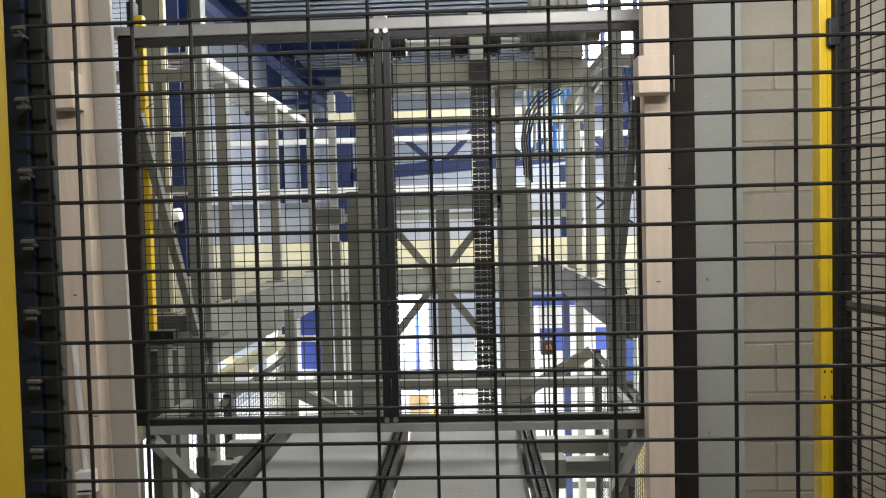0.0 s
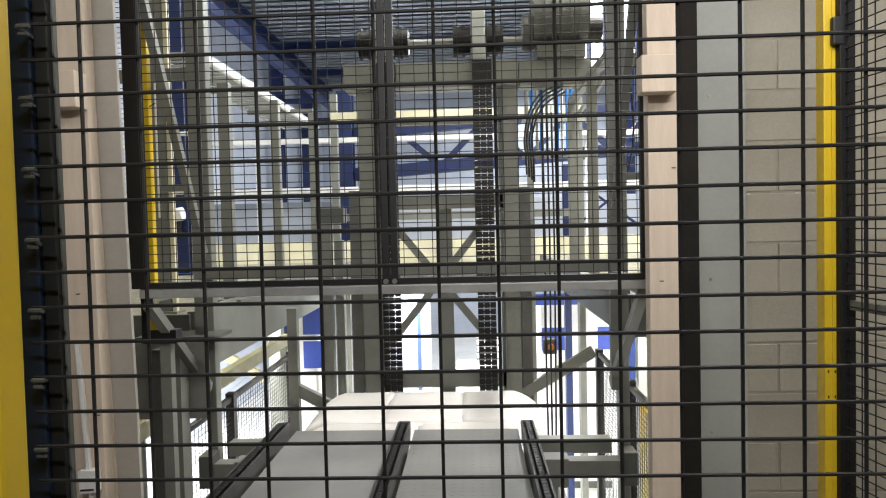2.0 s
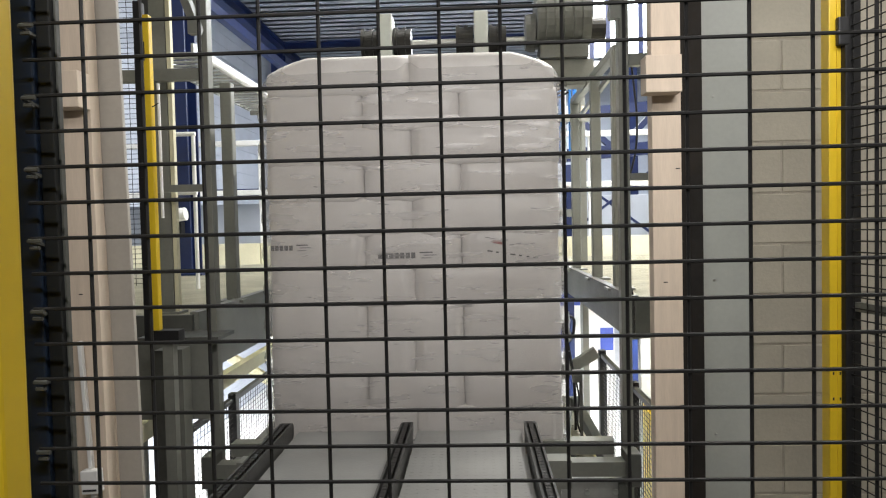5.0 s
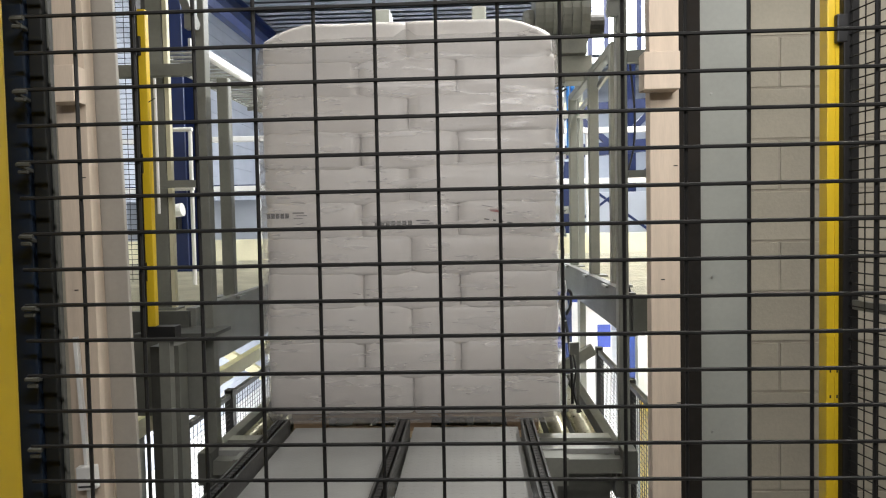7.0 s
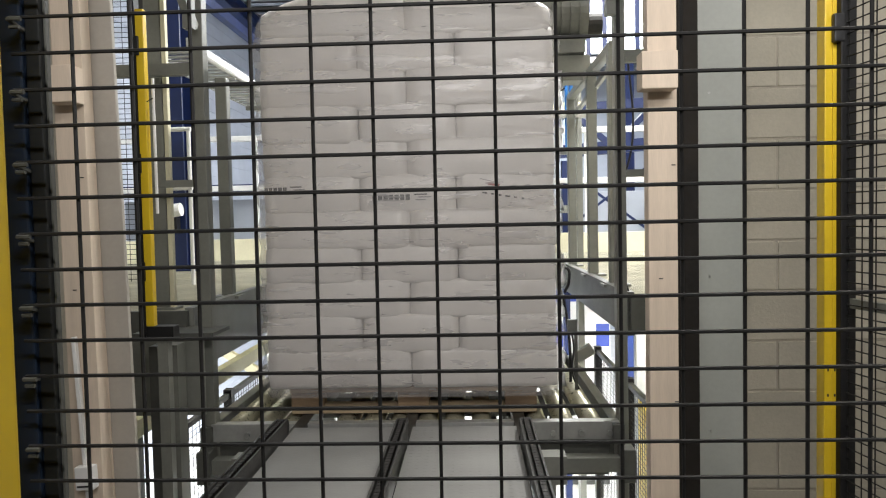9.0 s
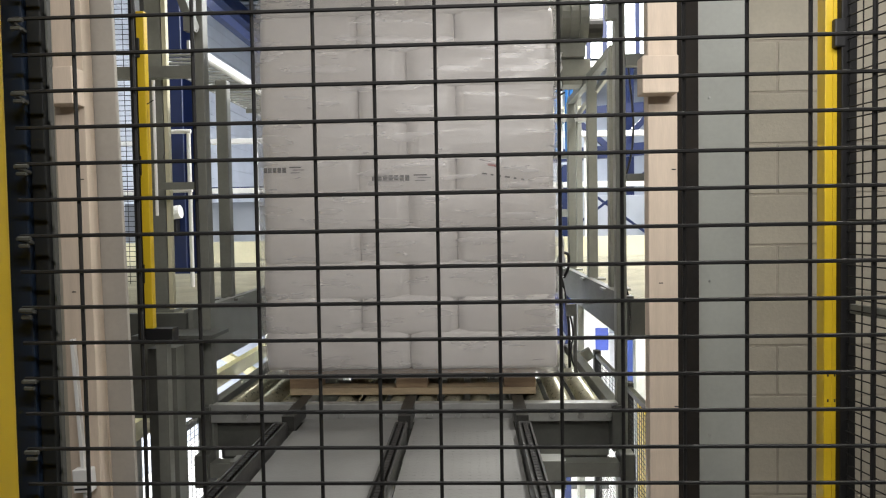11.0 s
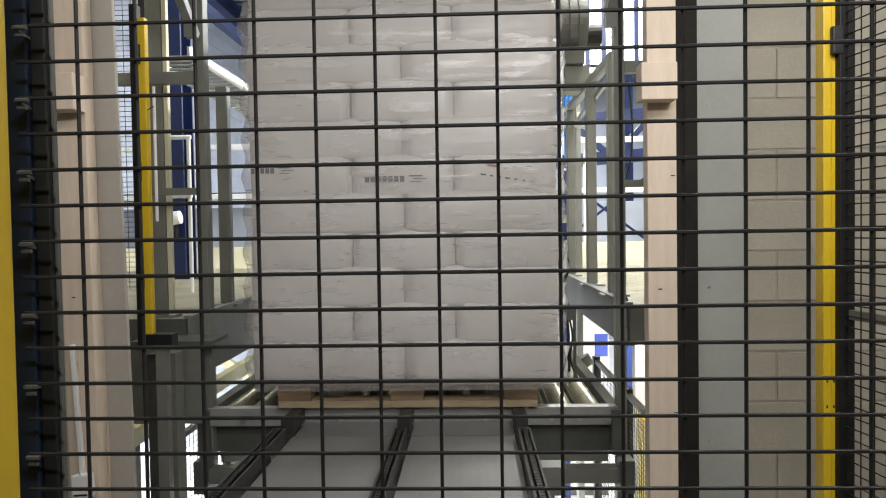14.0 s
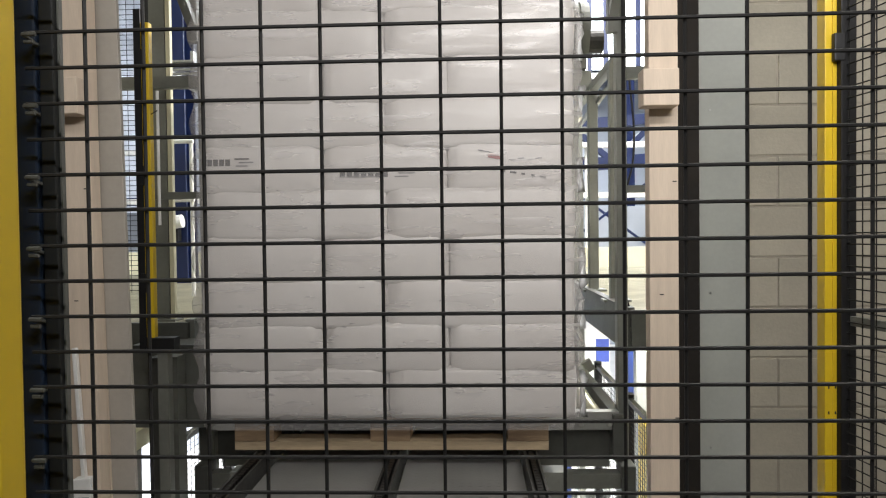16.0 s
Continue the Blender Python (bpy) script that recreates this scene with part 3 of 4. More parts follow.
def stroke(x, z, w, h, mat, lean=0.0):
    """A thin printed bar laid on the sack front at x, z of the load."""
    o = load.location
    hit, p, nrm, _, _, _ = scene.ray_cast(deps, (o.x + x, 2.9, o.z + z), (0, 1, 0), distance=0.6)
    if not hit:
        return
    b = B(-w / 2, w / 2, -0.0016, 0.001, -h / 2, h / 2)
    ob = part("print_mark", b, mat, load)
    ob.matrix_basis = pose(x, p.y - o.y - 0.002, z, 0, lean, 0)


for cx, cz, size in ((-0.565, 1.005, 1.0), (-0.03, 0.962, 1.15)):
    for i in range(7):
        stroke(cx + (i * 0.021 - 0.1) * size, cz, 0.016 * size, 0.022 * size, INK)
    stroke(cx + 0.075 * size, cz + 0.012, 0.05 * size, 0.005, INK)
    stroke(cx + 0.09 * size, cz, 0.05 * size, 0.004, PRINT)
    stroke(cx + 0.075 * size, cz - 0.012, 0.04 * size, 0.004, PRINT)
for i in range(7):
    stroke(0.335 + i * 0.033, 0.974 - i * 0.0055, 0.012 + 0.01 * (i % 3 == 0), 0.006, INK, 8)
stroke(0.375, 1.01, 0.05, 0.012, REDINK, 12)
stroke(0.34, 1.03, 0.05, 0.003, PRINT, 12)
for i in range(4):
    stroke(0.43 + i * 0.03, 1.0 + (i % 2) * 0.004, 0.022, 0.003, PRINT, -6)


def film_shell():
    """Film round the stack: four sides, slightly puckered at the layers and torn corners."""
    bm = bmesh.new()
    hx, y0, y1, z0, z1 = 0.657, -0.044, 1.10, 0.085, 1.8
    rows = 66
    prev = None
    for k in range(rows + 1):
        z = z0 + (z1 - z0) * k / rows
        pucker = 0.013 * math.cos(2 * math.pi * (z - 0.132) / SH)
        ring = []
        pts = [(-hx, y0 + (y1 - y0) * (1 - i / 12)) for i in range(12)] + [(-hx + 2 * hx * i / 24, y0) for i in range(24)] + \
              [(hx, y0 + (y1 - y0) * i / 12) for i in range(12)] + [(hx - 2 * hx * i / 24, y1) for i in range(24)]
        shrink = 1 - 0.1 * max(0.0, (0.14 - z) / 0.08) ** 1.5 - 0.14 * max(0.0, (z - 1.68) / 0.12) ** 1.5
        for x, y in pts:
            q = noise.noise(Vector((x * 5, y * 5, z * 9))) * 0.009
            cx, cy = x * shrink, 0.53 + (y - 0.53) * (1 - (1 - shrink) * 0.3)
            d = Vector((cx, cy - 0.53, 0)).normalized()
            ring.append(bm.verts.new((cx - d.x * (pucker + q) * (abs(x) > 0.6), cy + 0.0, z)))
        if prev:
            n = len(ring)
            for i in range(n):
                bm.faces.new((prev[i], prev[(i + 1) % n], ring[(i + 1) % n], ring[i]))
        prev = ring
    return bm


part("stretch_film", film_shell(), FILM, load, "clear stretch film wrap", True)


def flap(w, h, seed):
    """A small crumpled tail of film."""
    bm = bmesh.new()
    n = 7
    grid = [[None] * (n + 1) for _ in range(4)]
    for i in range(4):
        for k in range(n + 1):
            q = Vector((i * 0.7 + seed * 3.1, k * 0.6, seed))
            edge = (1 + 0.7 * noise.noise(q)) if i == 3 else 1
            grid[i][k] = bm.verts.new((w * i / 3 * edge, 0.02 * noise.noise(q * 1.7), h * (k / n - 0.5)))
    for i in range(3):
        for k in range(n):
            bm.faces.new((grid[i][k], grid[i + 1][k], grid[i + 1][k + 1], grid[i][k + 1]))
    bmesh.ops.solidify(bm, geom=bm.faces[:], thickness=0.0006)
    return bm


for k, (z, h) in enumerate(((0.2, 0.16), (0.47, 0.1), (0.63, 0.14), (0.95, 0.12), (1.2, 0.1), (1.42, 0.16))):
    ob = part("film_tail", flap(0.022, h, k + 1), FLAP, load, "crumpled tail of clear film", True)
    ob.matrix_basis = pose(0.655, 0.0 + 0.03 * (k % 2), z)

# ---- platforms beside the lift ----
def platform(x0, x1, y0, y1, z, label):
    p = thing("platform", label, "platform", "side platforms")
    g = bmesh.new()
    y = y0
    while y < y1:
        box(g, x0, x1, y, y + 0.012, z - 0.03, z)
        y += 0.045
    x = x0
    while x < x1:
        box(g, x, x + 0.006, y0, y1, z - 0.028, z - 0.004)
        x += 0.12
    part("grating", g, DECK, p, "galvanised deck grating")
    part("fascia", B(x0, x1, y0 - 0.03, y0 - 0.004, z - 0.17, z + 0.01), GREYD, p)
    part("soffit", B(x0, x1, y0, y1, z - 0.09, z - 0.07), CREAM, p, "cream underside sheet")
    inner = x1 if x1 < 0 else x0
    part("edge_beam", B(inner - 0.02, inner + 0.02, y0, y1, z - (0.26 if x1 < 0 else 0.18), z + 0.02), GREY if x1 < 0 else GREYD, p)
    for yy in (y1 - 1.2, y1 - 0.1):
        for xx in ((inner - 0.12, x0 + 0.1) if x1 < 0 else (x1 - 1.3, x1 - 0.2)):
            part("leg", B(xx, xx + 0.08, yy, yy + 0.08, -2.3, z - 0.18), GREY, p)
    return p


platform(-3.4, -1.22, 3.08, 7.4, 1.12, "grey steel platform with galvanised grating deck beside the lift")
platform(0.74, 3.4, 3.25, 7.4, 1.14, "grey steel platform with galvanised grating deck beside the lift")
sup = thing("platform_support", "grey steel corner plate and column under the platform", "column", at=(-1.25, 2.74, 0))
part("column", B(0, 0.05, 0, 0.12, -2.3, 1.03), GREYD, sup)
part("column", B(0.052, 0.105, 0.02, 0.1, -2.3, 1.03), GREY, sup)
part("corner_plate", B(-0.13, 0.17, 0.125, 0.14, 0.72, 1.04, 0.004), GREY, sup)
part("top_plate", B(-0.13, 0.21, 0.13, 0.33, 1.045, 1.06), GREYD, sup)

far = thing("far_platform", "cream panelled platform across the back of the lift", "platform")
for i in range(8):
    x = -4.92 + i * 1.25
    part("parapet_panel", B(x, x + 1.24, 8.0, 8.05, 1.0, 1.33, 0.004), CREAM, far)
    part("lower_panel", B(x, x + 1.24, 8.01, 8.06, 0.76, 0.995, 0.004), GREY, far)
    part("post", B(x - 0.02, x + 0.02, 8.06, 8.1, 0.8, 2.5), WHITE, far)
part("deck", B(-4.94, 5.05, 8.1, 10, 0.7, 0.8), GREY, far)
for z in (1.88, 2.44):
    part("rail", B(-4.94, 5.05, 7.98, 8.055, z, z + 0.06, 0.01), WHITE, far, "white handrail")
for x in (-4.7, -2.4, 1.9, 4.6):
    part("leg", B(x, x + 0.15, 8.2, 8.35, -2.3, 0.7), GREY, far)
beam = thing("cross_girder", "cream painted cross girder behind the lift mast", "girder", at=(0, 7.5, 0))
part("girder", B(-1.45, 1.2, 0, 0.08, 2.62, 2.7), CREAM, beam)
part("girder", B(-1.45, 1.2, 0, 0.08, 1.55, 1.63), GREY, beam)
for x in (-1.45, 1.13):
    part("upright", B(x - 0.004, x + 0.066, 0.004, 0.084, -2.3, 2.9), GREY, beam)
for x, y, zt in ((-1.25, 3.68, 2.26), (-1.35, 5.0, 2.4), (-1.31, 6.0, 2.46), (0.775, 5.3, 2.36), (0.775, 4.42, 2.36), (0.775, 3.75, 2.36)):
    rp = thing("railing_post", "grey steel upright at the platform edge", "post", "platform uprights", at=(x, y, 1.121 if x < 0 else 1.141))
    part("tube", B(-0.03, 0.03, -0.03, 0.03, 0.012, zt - 1.12, 0.008), GREY, rp)
    part("base", B(-0.07, 0.07, -0.06, 0.06, 0, 0.012), GREY, rp)
rr = thing("top_rail", "grey steel rail along the platform posts", "rail", "top rails", at=(0.775, 3.72, 2.36))
part("tube", B(-0.025, 0.025, 0, 1.62, 0.001, 0.045, 0.006), GREY, rr)
part("strut", bar(bmesh.new(), (0.03, 0.03, -0.03), (0.03, 1.55, -0.1), 0.02, 0.03), STEEL, rr)

lad = thing("access_frame", "grey steel access frame with a pale edge strip beside the gate", "frame", at=(-1.435, 3.2, 1.12))
part("upright", B(0, 0.075, 0, 0.04, 0, 2.4, 0.006), GREY, lad)
part("edge_strip", B(0.078, 0.098, 0, 0.03, 0, 2.4, 0.003), CREAM, lad, "cream edge strip")
part("base_plate", B(-0.03, 0.11, -0.03, 0.07, -0.0, 0.01), GREY, lad)
pf = thing("platform_fence", "black mesh fence standing on the platform", "fence", at=(-2.1, 4.2, 1.12))
mesh_panel(pf, 0.2, 0.05, 2.0, 0.0018)
for x in (0, 0.2):
    part("post", B(x - 0.02, x + 0.02, -0.02, 0.02, 0, 2.05), BLACK, pf)
loop = thing("handrail", "white painted tubular handrail on the platform", "handrail", at=(-1.9, 4.5, 1.121))
for x in (0, 0.135):
    part("post", rod(bmesh.new(), (x, 0, 0), (x, 0, 0.985), 0.013, 10), WHITE, loop)
for z in (0.62, 0.995):
    part("rail", rod(bmesh.new(), (-0.015, 0, z), (0.15, 0, z), 0.014, 10), WHITE, loop)
lamp = thing("work_lamp", "small round white work lamp on the platform column", "lamp", at=(-2.45, 5.8, 1.62))
part("housing", rod(bmesh.new(), (-0.02, -0.02, 0), (0.09, -0.02, 0.015), 0.055, 14), WHITE, lamp)
part("bracket", B(0.0, 0.04, 0.0, 0.075, -0.15, -0.05), BLACK, lamp, "black bracket")

tray = thing("cable_tray", "galvanised cable tray running along the platform", "cable tray", at=(-1.66, 4.0, 2.53))
part("side", B(0.1, 0.115, 0, 3.2, -0.03, 0.03), STEEL, tray)
part("side", B(-0.215, -0.2, 0, 3.2, -0.03, 0.03), STEEL, tray)
for k in range(32):
    part("rung", B(-0.2, 0.1, k * 0.1 + 0.02, k * 0.1 + 0.06, -0.025, -0.015), STEEL, tray)
# plain white rod draws the bright lower edge of the tray
part("tube", rod(bmesh.new(), (0.15, 0.1, -0.04), (0.15, 3.1, -0.04), 0.02, 10), WHITE, tray, "white tube for the tray's bright edge")
for y in (0.985, 1.985):
    part("arm", B(-0.2, 0.36, y, y + 0.03, -0.065, -0.032), GREY, tray)

curt2 = thing("gate_light_curtain", "yellow light curtain bar in a dark channel", "light curtain", at=(-1.19, 2.6, 1.1))
part("housing", B(0, 0.03, 0, 0.03, 0.03, 1.2, 0.003), YELLOW, curt2)
part("channel", B(-0.027, -0.002, 0, 0.04, -0.02, 1.25), BLACK, curt2, "black channel")
part("clamp", B(-0.012, 0.014, -0.012, -0.001, 1.03, 1.1, 0.003), BLACK, curt2, "black clamp")
for z in (0.2, 0.6):
    part("bracket", B(-0.014, 0.006, -0.01, -0.001, z, z + 0.07), BLACK, curt2)
part("foot", B(-0.03, 0.1, 0.005, 0.06, -0.022, 0.028), BLACK, curt2)
part("stand", B(0.03, 0.07, 0.02, 0.06, -1.1, -0.022), GREY, curt2, "grey stand post")
part("sensor_lead", rod(bmesh.new(), (0.036, -0.004, 0.86), (0.066, -0.02, 0.87), 0.002, 6), BLACK, curt2)
part("lead_tube", rod(bmesh.new(), (0.05, 0.02, 0.45), (0.05, 0.02, 0.95), 0.006, 8), WHITE, curt2, "white cable tube")

# ---- lower hall ----
for x, zt, y0, n in ((-1.47, 0.47, 3.3, 2.35), (0.95, 0.51, 3.3, 2.0)):
    lf = thing("lower_fence", "black mesh guard fence beside the lift shaft", "fence", "lower guard fences", at=(x, y0, -2.3))
    lf.rotation_euler = (0, 0, radians(90))
    mesh_panel(lf, n, 1.2, zt + 2.28, 0.0018)
    part("top_rail", B(0, n, -0.015, 0.015, zt + 2.28, zt + 2.31), BLACK, lf)
    part("kick_panel", B(0, n, -0.006, 0.006, 0.1, 1.19), BLACK, lf)
    for d in (0.0, 0.95, n):
        part("post", B(d - 0.03, d + 0.03, -0.025, 0.025, 0, zt + 2.33), BLACK, lf)
rails = thing("cream_beam", "cream painted steel beam along the lift shaft", "beam", at=(-1.62, 3.2, 0.5))
part("beam", B(0, 0.06, 0, 2.8, 0, 0.09, 0.004), CREAM, rails)
part("brace", bar(bmesh.new(), (-0.35, 2.3, 0.02), (0.0, 2.3, -0.2), 0.05, 0.07), CREAM, rails)
for y in (0.05, 2.7):
    part("post", B(0, 0.06, y, y + 0.06, -2.8, 0), GREY, rails)
for x0, z0, x1, z1 in ((0.33, 0.37, 0.8, 0.65), (-1.1, 0.5, -0.72, 0.3)):
    d = thing("diagonal_strut", "grey steel diagonal strut beside the mast", "strut", "mast struts", at=(0, 4.35 if x0 < 0 else 4.64, 0))
    part("bar", bar(bmesh.new(), (x0, 0, z0), (x1, 0, z1), 0.05, 0.07), GREY, d)
    if x0 < 0:
        part("upright", B(x0 - 0.03, x0 + 0.03, -0.03, 0.03, -2.3, 1.0), GREY, d)
col = thing("steel_post", "grey square steel post beside the mast", "post", at=(-0.98, 5.0, -2.3))
part("tube", B(-0.075, 0.0, 0, 0.08, 0, 3.82, 0.005), GREY, col)
part("tube", B(0.02, 0.08, 0.02, 0.1, 0, 3.7, 0.005), GREY, col)
part("cap", B(-0.1, 0.1, -0.02, 0.12, 3.823, 3.93, 0.004), GREYD, col)

cab = thing("white_machine", "white machine housing with blue panels in the lower hall", "machine", at=(0.95, 10.0, -2.3))
part("body", B(0, 1.0, 0, 0.8, 0.1, 2.7, 0.02), WHITE, cab)
part("blue_band", B(-0.3, 0.75, -0.012, -0.002, 2.62, 2.78), BLUEM, cab, "blue band")
part("blue_panel", B(0.02, 0.4, -0.012, -0.002, 1.98, 2.3), BLUEM, cab, "blue panel")
part("blue_panel", B(0.8, 0.98, -0.012, -0.002, 1.98, 2.3), BLUEM, cab, "blue panel")
part("plinth", B(0.02, 0.98, 0.02, 0.78, 0, 0.1), GREYD, cab)
cab2 = thing("blue_cabinet", "blue and white cabinet in the lower hall", "cabinet", at=(-1.62, 6.2, -2.3))
part("body", B(0, 0.24, 0, 0.6, 0, 3.2, 0.01), WHITE, cab2)
for z in (2.55, 2.85):
    part("door", B(0.13, 0.3, -0.02, -0.002, z, z + 0.24, 0.004), BLUEM, cab2, "blue door")
cab3 = thing("pale_cabinet", "pale blue cabinet beyond the mast", "cabinet", at=(-1.35, 12.0, -2.3))
part("body", B(0, 0.6, 0, 0.6, 0, 2.6, 0.02), CLAD, cab3)
part("side_strip", B(0.4, 0.46, -0.012, -0.002, 0.8, 2.5), BLUEM, cab3)
stand = thing("white_cabinet", "low white cabinet in the lower hall", "cabinet", at=(-0.3, 12.0, -2.3))
part("body", B(0, 0.6, 0, 0.5, 0.06, 1.38, 0.01), WHITE, stand)
part("plinth", B(0.02, 0.58, 0.02, 0.48, 0, 0.06), GREYD, stand)
for z in (0.5, 0.9):
    part("drawer_gap", B(0.03, 0.57, -0.006, -0.001, z, z + 0.02), GREYD, stand)
for i in range(4):
    st = thing("crate", "white plastic crate in a stack", "crate", "stacked crates", at=(0.06, 12.02, -0.92 + i * 0.115))
    part("tub", B(0, 0.36, 0, 0.36, 0.002, 0.085, 0.01), WHITE, st)
    part("rim", B(-0.01, 0.37, -0.01, 0.37, 0.086, 0.115, 0.004), GREYD, st)
for x, y, w, h, m, lb in ((-0.95, 10.5, 0.3, 1.25, CARD, "tall brown cardboard box on the hall floor"), (-1.25, 10.2, 0.28, 0.9, CARD, "brown cardboard box on the hall floor"),
                          (-0.92, 12.2, 0.3, 0.5, YELLOW, "yellow plastic box on the hall floor"), (2.2, 9.0, 0.5, 0.9, WHITE, "white box on the hall floor"),
                          (1.35, 11.6, 0.5, 0.7, GREY, "grey box on the hall floor"), (0.7, 12.4, 0.4, 0.55, GREY, "grey box on the hall floor")):
    bx = thing("box", lb, "box", "boxes on the hall floor", at=(x, y, -2.3))
    part("carton", B(0, w, 0, w, 0, h, 0.01), m, bx)
    part("flap", B(0.01, w - 0.01, 0.01, w / 2 - 0.005, h + 0.001, h + 0.008), m, bx)
tr = thing("trolley", "thin grey wire trolley in the lower hall", "trolley", at=(1.55, 11.0, -2.3))
for x in (0, 0.35):
    for y in (0, 0.35):
        part("upright", B(x, x + 0.025, y, y + 0.025, 0, 1.15), GREYD, tr)
for z in (0.25, 0.6, 0.95):
    part("shelf", B(-0.01, 0.385, -0.01, 0.385, z, z + 0.02), GREYD, tr)
drum = thing("guard_panel", "yellow guard panel behind the lower mesh fence", "panel", at=(1.12, 4.0, -2.3))
part("sheet", B(0, 0.02, 0, 0.7, 1.3, 2.55), YELLOW, drum)
part("post", B(0, 0.05, 0.71, 0.76, 0, 2.6), YELLOW, drum)
part("post", B(0, 0.05, -0.06, -0.01, 0, 2.6), YELLOW, drum)
sens = thing("sensor_box", "small orange and dark sensor on a cable drop", "sensor", at=(0.5, 4.7, 0.6))
part("body", B(-0.02, 0.07, 0, 0.06, 0.02, 0.12, 0.006), GREYD, sens)
part("lens", rod(bmesh.new(), (0.03, -0.002, 0.07), (0.03, -0.02, 0.07), 0.02, 12), ORANGE, sens)
part("drop_cable", rod(bmesh.new(), (0.0, 0.03, 0.1), (0.0, 0.03, 2.0), 0.008, 8), BLACK, sens)


def cable(name, pts, r, mat, parent):
    cu = bpy.data.curves.new(name, "CURVE")
    cu.dimensions, cu.bevel_depth, cu.bevel_resolution, cu.resolution_u = "3D", r, 2, 8
    sp = cu.splines.new("BEZIER")
    sp.bezier_points.add(len(pts) - 1)
    for p, co in zip(sp.bezier_points, pts):
        p.co = co
        p.handle_left_type = p.handle_right_type = "AUTO"
    cu.materials.append(mat)
    ob = new(name, cu)
    ob.parent = parent
    return ob


loom = thing("cable_loom", "black cables hanging beside the lift mast", "cable", at=(0.42, 4.52, 2.3))
for k in range(4):
    o = k * 0.016
    cable("cable", [(0.16 + o, 0, 0.06 - o), (0.03 + o, 0, -0.02 - o), (-0.05 + o, 0, -0.25), (-0.045 + o, 0, -0.4), (-0.04 + o, 0.02, -0.5 - o)], 0.006, BLACK, loom)
for k in range(3):
    cable("cable", [(0.07 + 0.03 * k, 0.1, -0.1), (0.075 + 0.03 * k, 0.1, -0.9), (0.07 + 0.03 * k, 0.1, -1.7), (0.08 + 0.02 * k, 0.1, -2.6)], 0.006, BLACK, loom)
part("clamp", B(0.02, 0.2, 0.01, 0.13, 0.05, 0.1), GREYD, loom)
hose = cable("hose", [(0.8, 0.75, -0.05), (0.79, 0.72, 0.25), (0.76, 0.7, 0.45), (0.735, 0.7, 0.56), (0.775, 0.7, 0.61), (0.79, 0.7, 0.54), (0.77, 0.72, 0.48)], 0.008, BLACK, carriage)
cable("sensor_cable", [(0.84, 0.6, -0.04), (0.78, 0.55, 0.1), (0.79, 0.55, 0.22), (0.775, 0.56, 0.32)], 0.005, BLACK, carriage)
part("sensor_bracket", B(0.76, 0.8, 0.54, 0.57, 0.3, 0.36), GREYD, carriage)
part("sensor_post", B(0.795, 0.81, 0.56, 0.575, -0.03, 0.36), GREYD, carriage)
drop = thing("hanging_cable", "thin black cable hanging at the platform edge", "cable", at=(0.72, 3.3, 1.5))
cable("cable", [(0.03, 0, 0.75), (0.05, 0, 0.35), (-0.02, 0, 0.05), (-0.01, 0, -0.2), (0.03, 0, -0.36)], 0.005, BLACK, drop)

pipes = thing("pipe_bank", "bank of blue and white vertical pipes", "pipes", at=(0.5, 6.0, 2.05))
for k in range(11):
    part("pipe", rod(bmesh.new(), (k * 0.042, 0.02 * (k % 2), 0.02), (k * 0.042, 0.02 * (k % 2), 0.68), 0.013 + 0.004 * (k % 3 == 0), 10),
         BLUEPVC if k in (1, 3, 6, 8, 9) else WHITE if k % 2 else GREY, pipes)
part("header", B(-0.04, 0.5, -0.03, 0.05, 0.28, 0.33), STEEL, pipes)
part("stand", B(-0.04, 0.5, 0.03, 0.06, -0.02, 0.02), GREY, pipes)
part("leg", B(0.0, 0.05, 0.03, 0.08, -4.35, -0.02), GREY, pipes)
part("leg", B(0.42, 0.47, 0.03, 0.08, -4.35, -0.02), GREY, pipes)

# ---- blue steelwork ----
for x, y in ((-2.45, 6.0), (-4.72, 17.4), (-4.72, 20.6), (-1.66, 9.6), (2.75, 12.5)):
    c = thing("steel_column", "blue painted steel column", "column", "hall columns", at=(x, y, 1.121 if y < 7 else -2.3))
    w = 0.085 if y < 7 else 0.1
    top = 4.98 if y < 7 else 5.6 if x == -1.66 else 8.05
    w = 0.15 if y > 15 else w
    part("flange", B(-w, w, -0.12, -0.1, 0.015, top), BLUE, c)
    part("flange", B(-w, w, 0.1, 0.12, 0.015, top), BLUE, c)
    part("web", B(-0.01, 0.01, -0.1, 0.1, 0.015, top), BLUE, c)
    part("base_plate", B(-0.2, 0.2, -0.2, 0.2, 0, 0.015), BLUE, c)


def truss(a, b, h, n, size=0.14):
    t = thing("roof_truss", "blue painted steel roof truss", "truss", "roof trusses")
    a, b = Vector(a), Vector(b)
    d = (b - a) / n
    lift = Vector((0, 0, h))
    part("top_chord", bar(bmesh.new(), a + lift, b + lift, size, size), BLUE, t)
    part("bottom_chord", bar(bmesh.new(), a, b, size, size * 1.2), BLUE, t)
    for i in range(n):
        p, q = a + d * i, a + d * (i + 0.5)
        part("web_bar", bar(bmesh.new(), p, q + lift, size * 0.55, size * 0.55), BLUE, t)
        part("web_bar", bar(bmesh.new(), q + lift, a + d * (i + 1), size * 0.55, size * 0.55), BLUE, t)
    return t


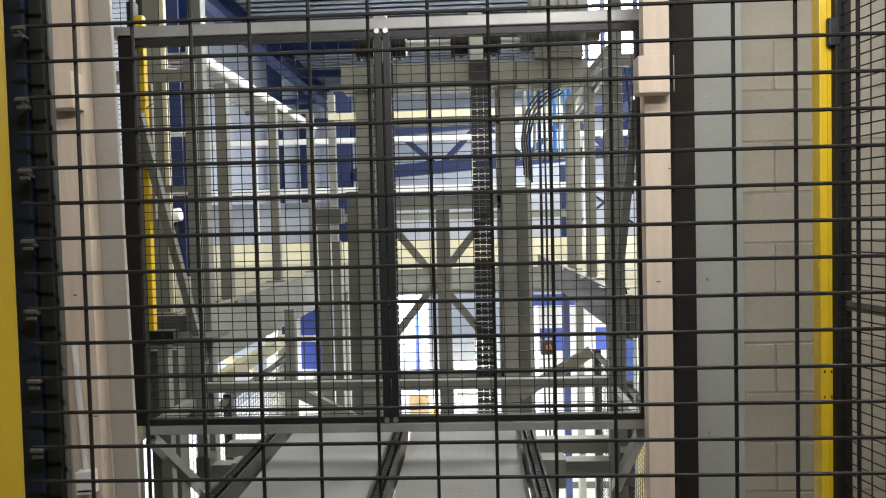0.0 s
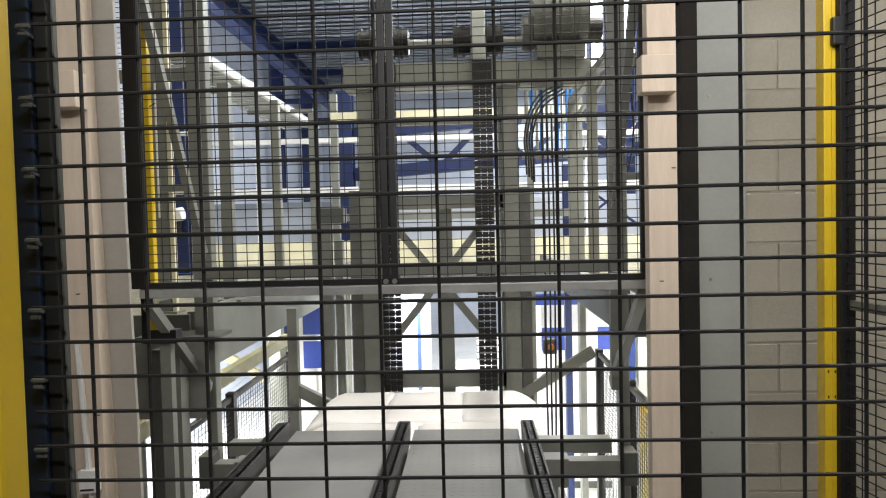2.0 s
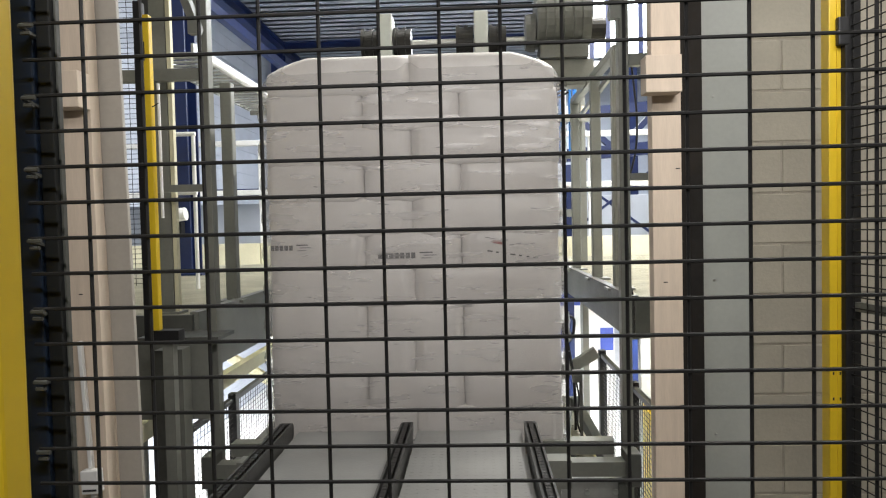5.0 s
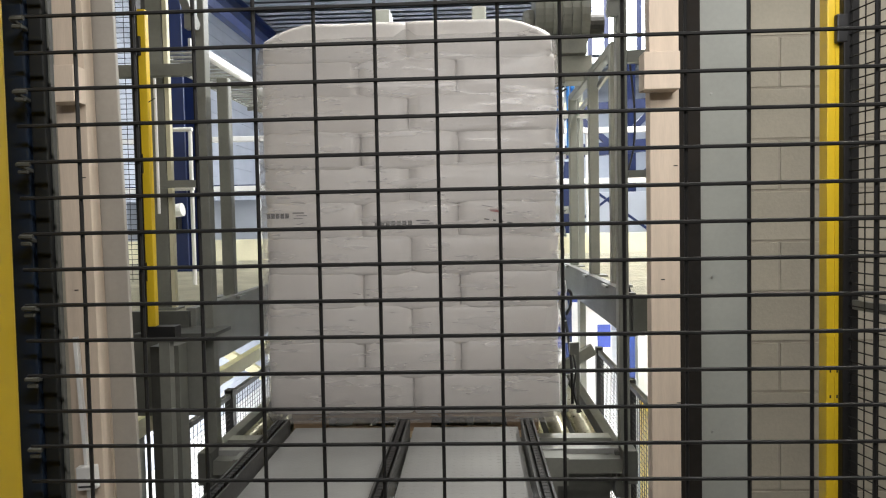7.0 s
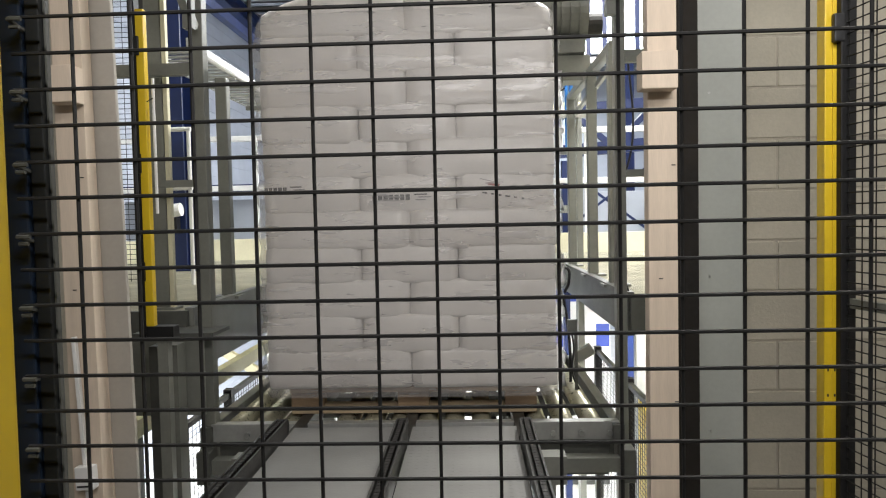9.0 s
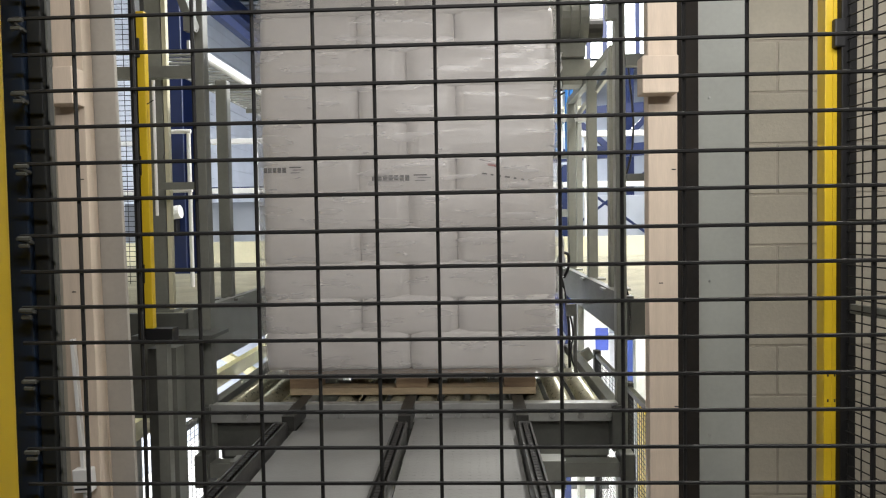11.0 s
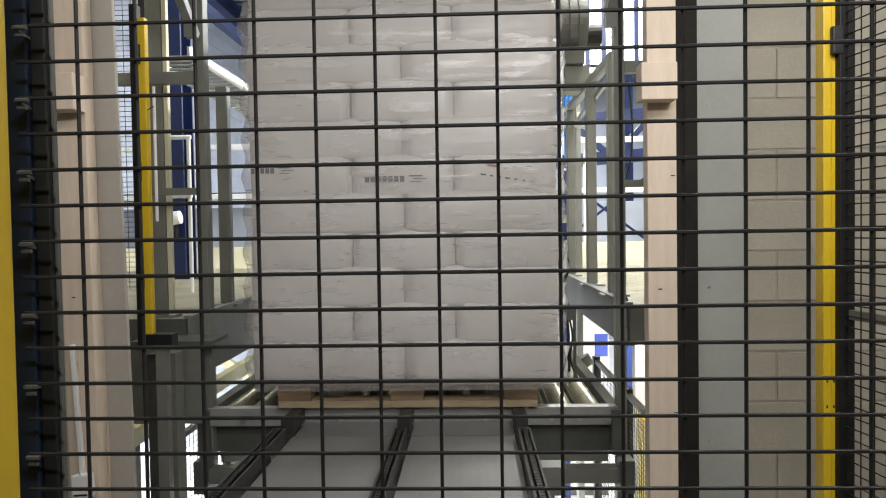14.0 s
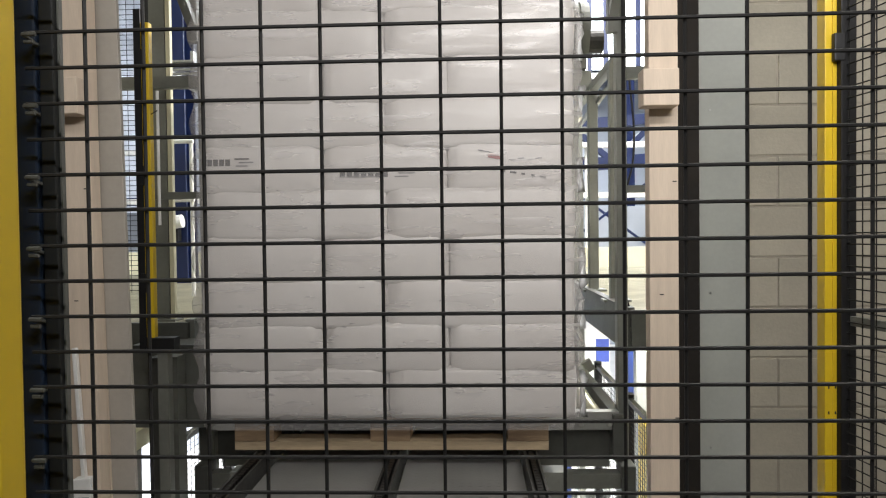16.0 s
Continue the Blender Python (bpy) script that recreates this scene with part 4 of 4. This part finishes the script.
eave = thing("eave_beam", "blue painted steel eave beam under the roof", "beam", at=(-4.72, 3.0, 5.76))
part("web", B(-0.015, 0.015, 0, 20.9, 0.02, 0.28), BLUE, eave)
for z in (0, 0.28):
    part("flange", B(-0.14, 0.14, 0, 20.9, z, z + 0.02), BLUE, eave)
runway = thing("runway_beam", "dark blue runway beam along the hall", "beam", at=(-3.6, 3.0, 4.6))
part("beam", B(-0.06, 0.06, 0, 20.9, -0.07, 0.07, 0.004), BLUE, runway)
for y in (14.37, 17.57):
    part("arm", B(-1.02, -0.06, y, y + 0.06, -0.06, 0.05), BLUE, runway)
for y in (17.4, 20.6):
    rb = thing("roof_beam", "blue painted steel roof beam across the hall", "beam", "roof beams", at=(-4.55, y, 5.82))
    part("web", B(0, 13.5, -0.01, 0.01, 0.02, 0.2), BLUE, rb)
    for z in (0, 0.2):
        part("flange", B(0, 13.5, -0.07, 0.07, z, z + 0.02), BLUE, rb)
truss((-1.56, 9.72, 2.2), (9.0, 9.72, 2.9), 0.55, 9, 0.14)
tie = thing("tie_beam", "dark blue tie beam across the hall", "beam", at=(0, 9.7, 1.95))
part("beam", B(-4.94, -1.78, 0, 0.1, 0, 0.1), BLUE, tie)
for x0, x1, y in ((-1.4, -0.3, 11.2), (1.2, 2.2, 8.9), (2.3, 3.3, 9.0)):
    xb = thing("wind_brace", "blue painted steel wind bracing", "brace", "wind braces", at=(x0, y, 0))
    w = x1 - x0
    part("bar", bar(bmesh.new(), (0, 0, 1.35), (w, 0, 2.1), 0.03, 0.03), BLUE, xb)
    part("bar", bar(bmesh.new(), (0, 0.06, 2.1), (w, 0.06, 1.35), 0.03, 0.03), BLUE, xb)
    part("stud", B(-0.04, 0.04, -0.03, 0.09, -2.3, 2.2), BLUE, xb)
part_wall = thing("partition", "white partition panels behind the far platform", "partition", at=(0, 9.95, 0.8))
for i in range(7):
    part("panel", B(-4.9 + i * 1.4, -3.52 + i * 1.4, 0, 0.05, 0.003, 1.05, 0.01), CLAD, part_wall)

win = thing("window_1", "bright daylight window with dark mullions", "window", "", "structure", at=(1.2, 9.4, 3.62))
for i in range(8):
    part("pane", B(i * 0.21, i * 0.21 + 0.15, 0, 0.02, 0, 1.6), GLASS, win)
for i in range(9):
    part("mullion", B(i * 0.21 - 0.06, i * 0.21, -0.02, 0.04, -0.05, 1.65), BLUE, win)
part("frame", B(-0.06, 1.68, -0.02, 0.04, 1.65, 2.49), WHITE, win)
part("sill", B(-0.06, 1.68, -0.04, 0.04, -0.12, -0.05), WHITE, win)

# fittings added at the hall lamps
for x, y0, y1, z in ((-0.9, 2.95, 5.5, 5.33), (1.6, 3.0, 7.0, 5.33), (-3.2, 4.0, 12.0, 5.63), (1.5, 7.0, 15.0, 5.63), (2.5, 15.0, 23.0, 5.63)):
    f = thing("added_fitting", "added white tube light fitting", "ceiling light", "tube fittings", at=(x, (y0 + y1) / 2, z))
    part("tray", B(-0.12, 0.12, (y0 - y1) / 2, (y1 - y0) / 2, 0.02, 0.1), WHITE, f)
    for y in (y0 - y1) / 2.5, (y1 - y0) / 2.5:
        part("rod", B(-0.01, 0.01, y, y + 0.02, 0.1, 6.12 - z), STEEL, f)
# fittings added for the unseen walkway lamps
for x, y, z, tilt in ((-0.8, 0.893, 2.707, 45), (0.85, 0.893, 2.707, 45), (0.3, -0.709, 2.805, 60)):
    f = thing("added_fitting", "added white tube light fitting", "ceiling light", "tube fittings", at=(x, y, z))
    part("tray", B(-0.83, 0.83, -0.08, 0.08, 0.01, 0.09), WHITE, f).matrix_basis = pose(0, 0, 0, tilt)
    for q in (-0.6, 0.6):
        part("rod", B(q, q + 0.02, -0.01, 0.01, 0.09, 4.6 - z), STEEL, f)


# ---- movement ----
def motions():
    base = gate.location.copy()
    rows = [(0, 0), (1.1, 0), (1.3, 0.075), (1.5, 0.184), (2.0, 0.479), (2.5, 0.779), (3.0, 1.075), (3.5, 1.374), (3.8, 1.55), (4.2, 1.77), (5, 2.0), (16, 2.0)]
    walk(gate, [(t, pose(base.x, base.y, base.z + d)) for t, d in rows])
    rise = [(0, -2.46), (1.1, -2.46), (1.3, -2.42), (1.5, -2.35), (2, -2.08), (2.5, -1.75), (3, -1.45), (3.5, -1.16), (4, -0.87), (4.5, -0.58), (4.9, -0.38), (5.3, -0.275), (5.9, -0.245),
            (6.5, -0.232), (7, -0.22), (7.5, -0.2), (8, -0.18), (8.5, -0.145), (9, -0.108), (10, -0.05), (11, -0.01), (11.5, 0), (12.6, 0)]
    b = carriage.location.copy()
    walk(carriage, [(t, pose(b.x, b.y, b.z + d)) for t, d in rise] + [(16, pose(*b))])
    b = load.location.copy()
    go = [(12.9, 0.0), (13.2, 0.03), (13.6, 0.09), (14, 0.165), (14.5, 0.285), (15.5, 0.56), (16, 0.69)]
    walk(load, [(t, pose(b.x + 0.014, b.y, b.z + d)) for t, d in rise] + [(t, pose(b.x + 0.014 - 0.03 * d, b.y - d, b.z)) for t, d in go])


motions()
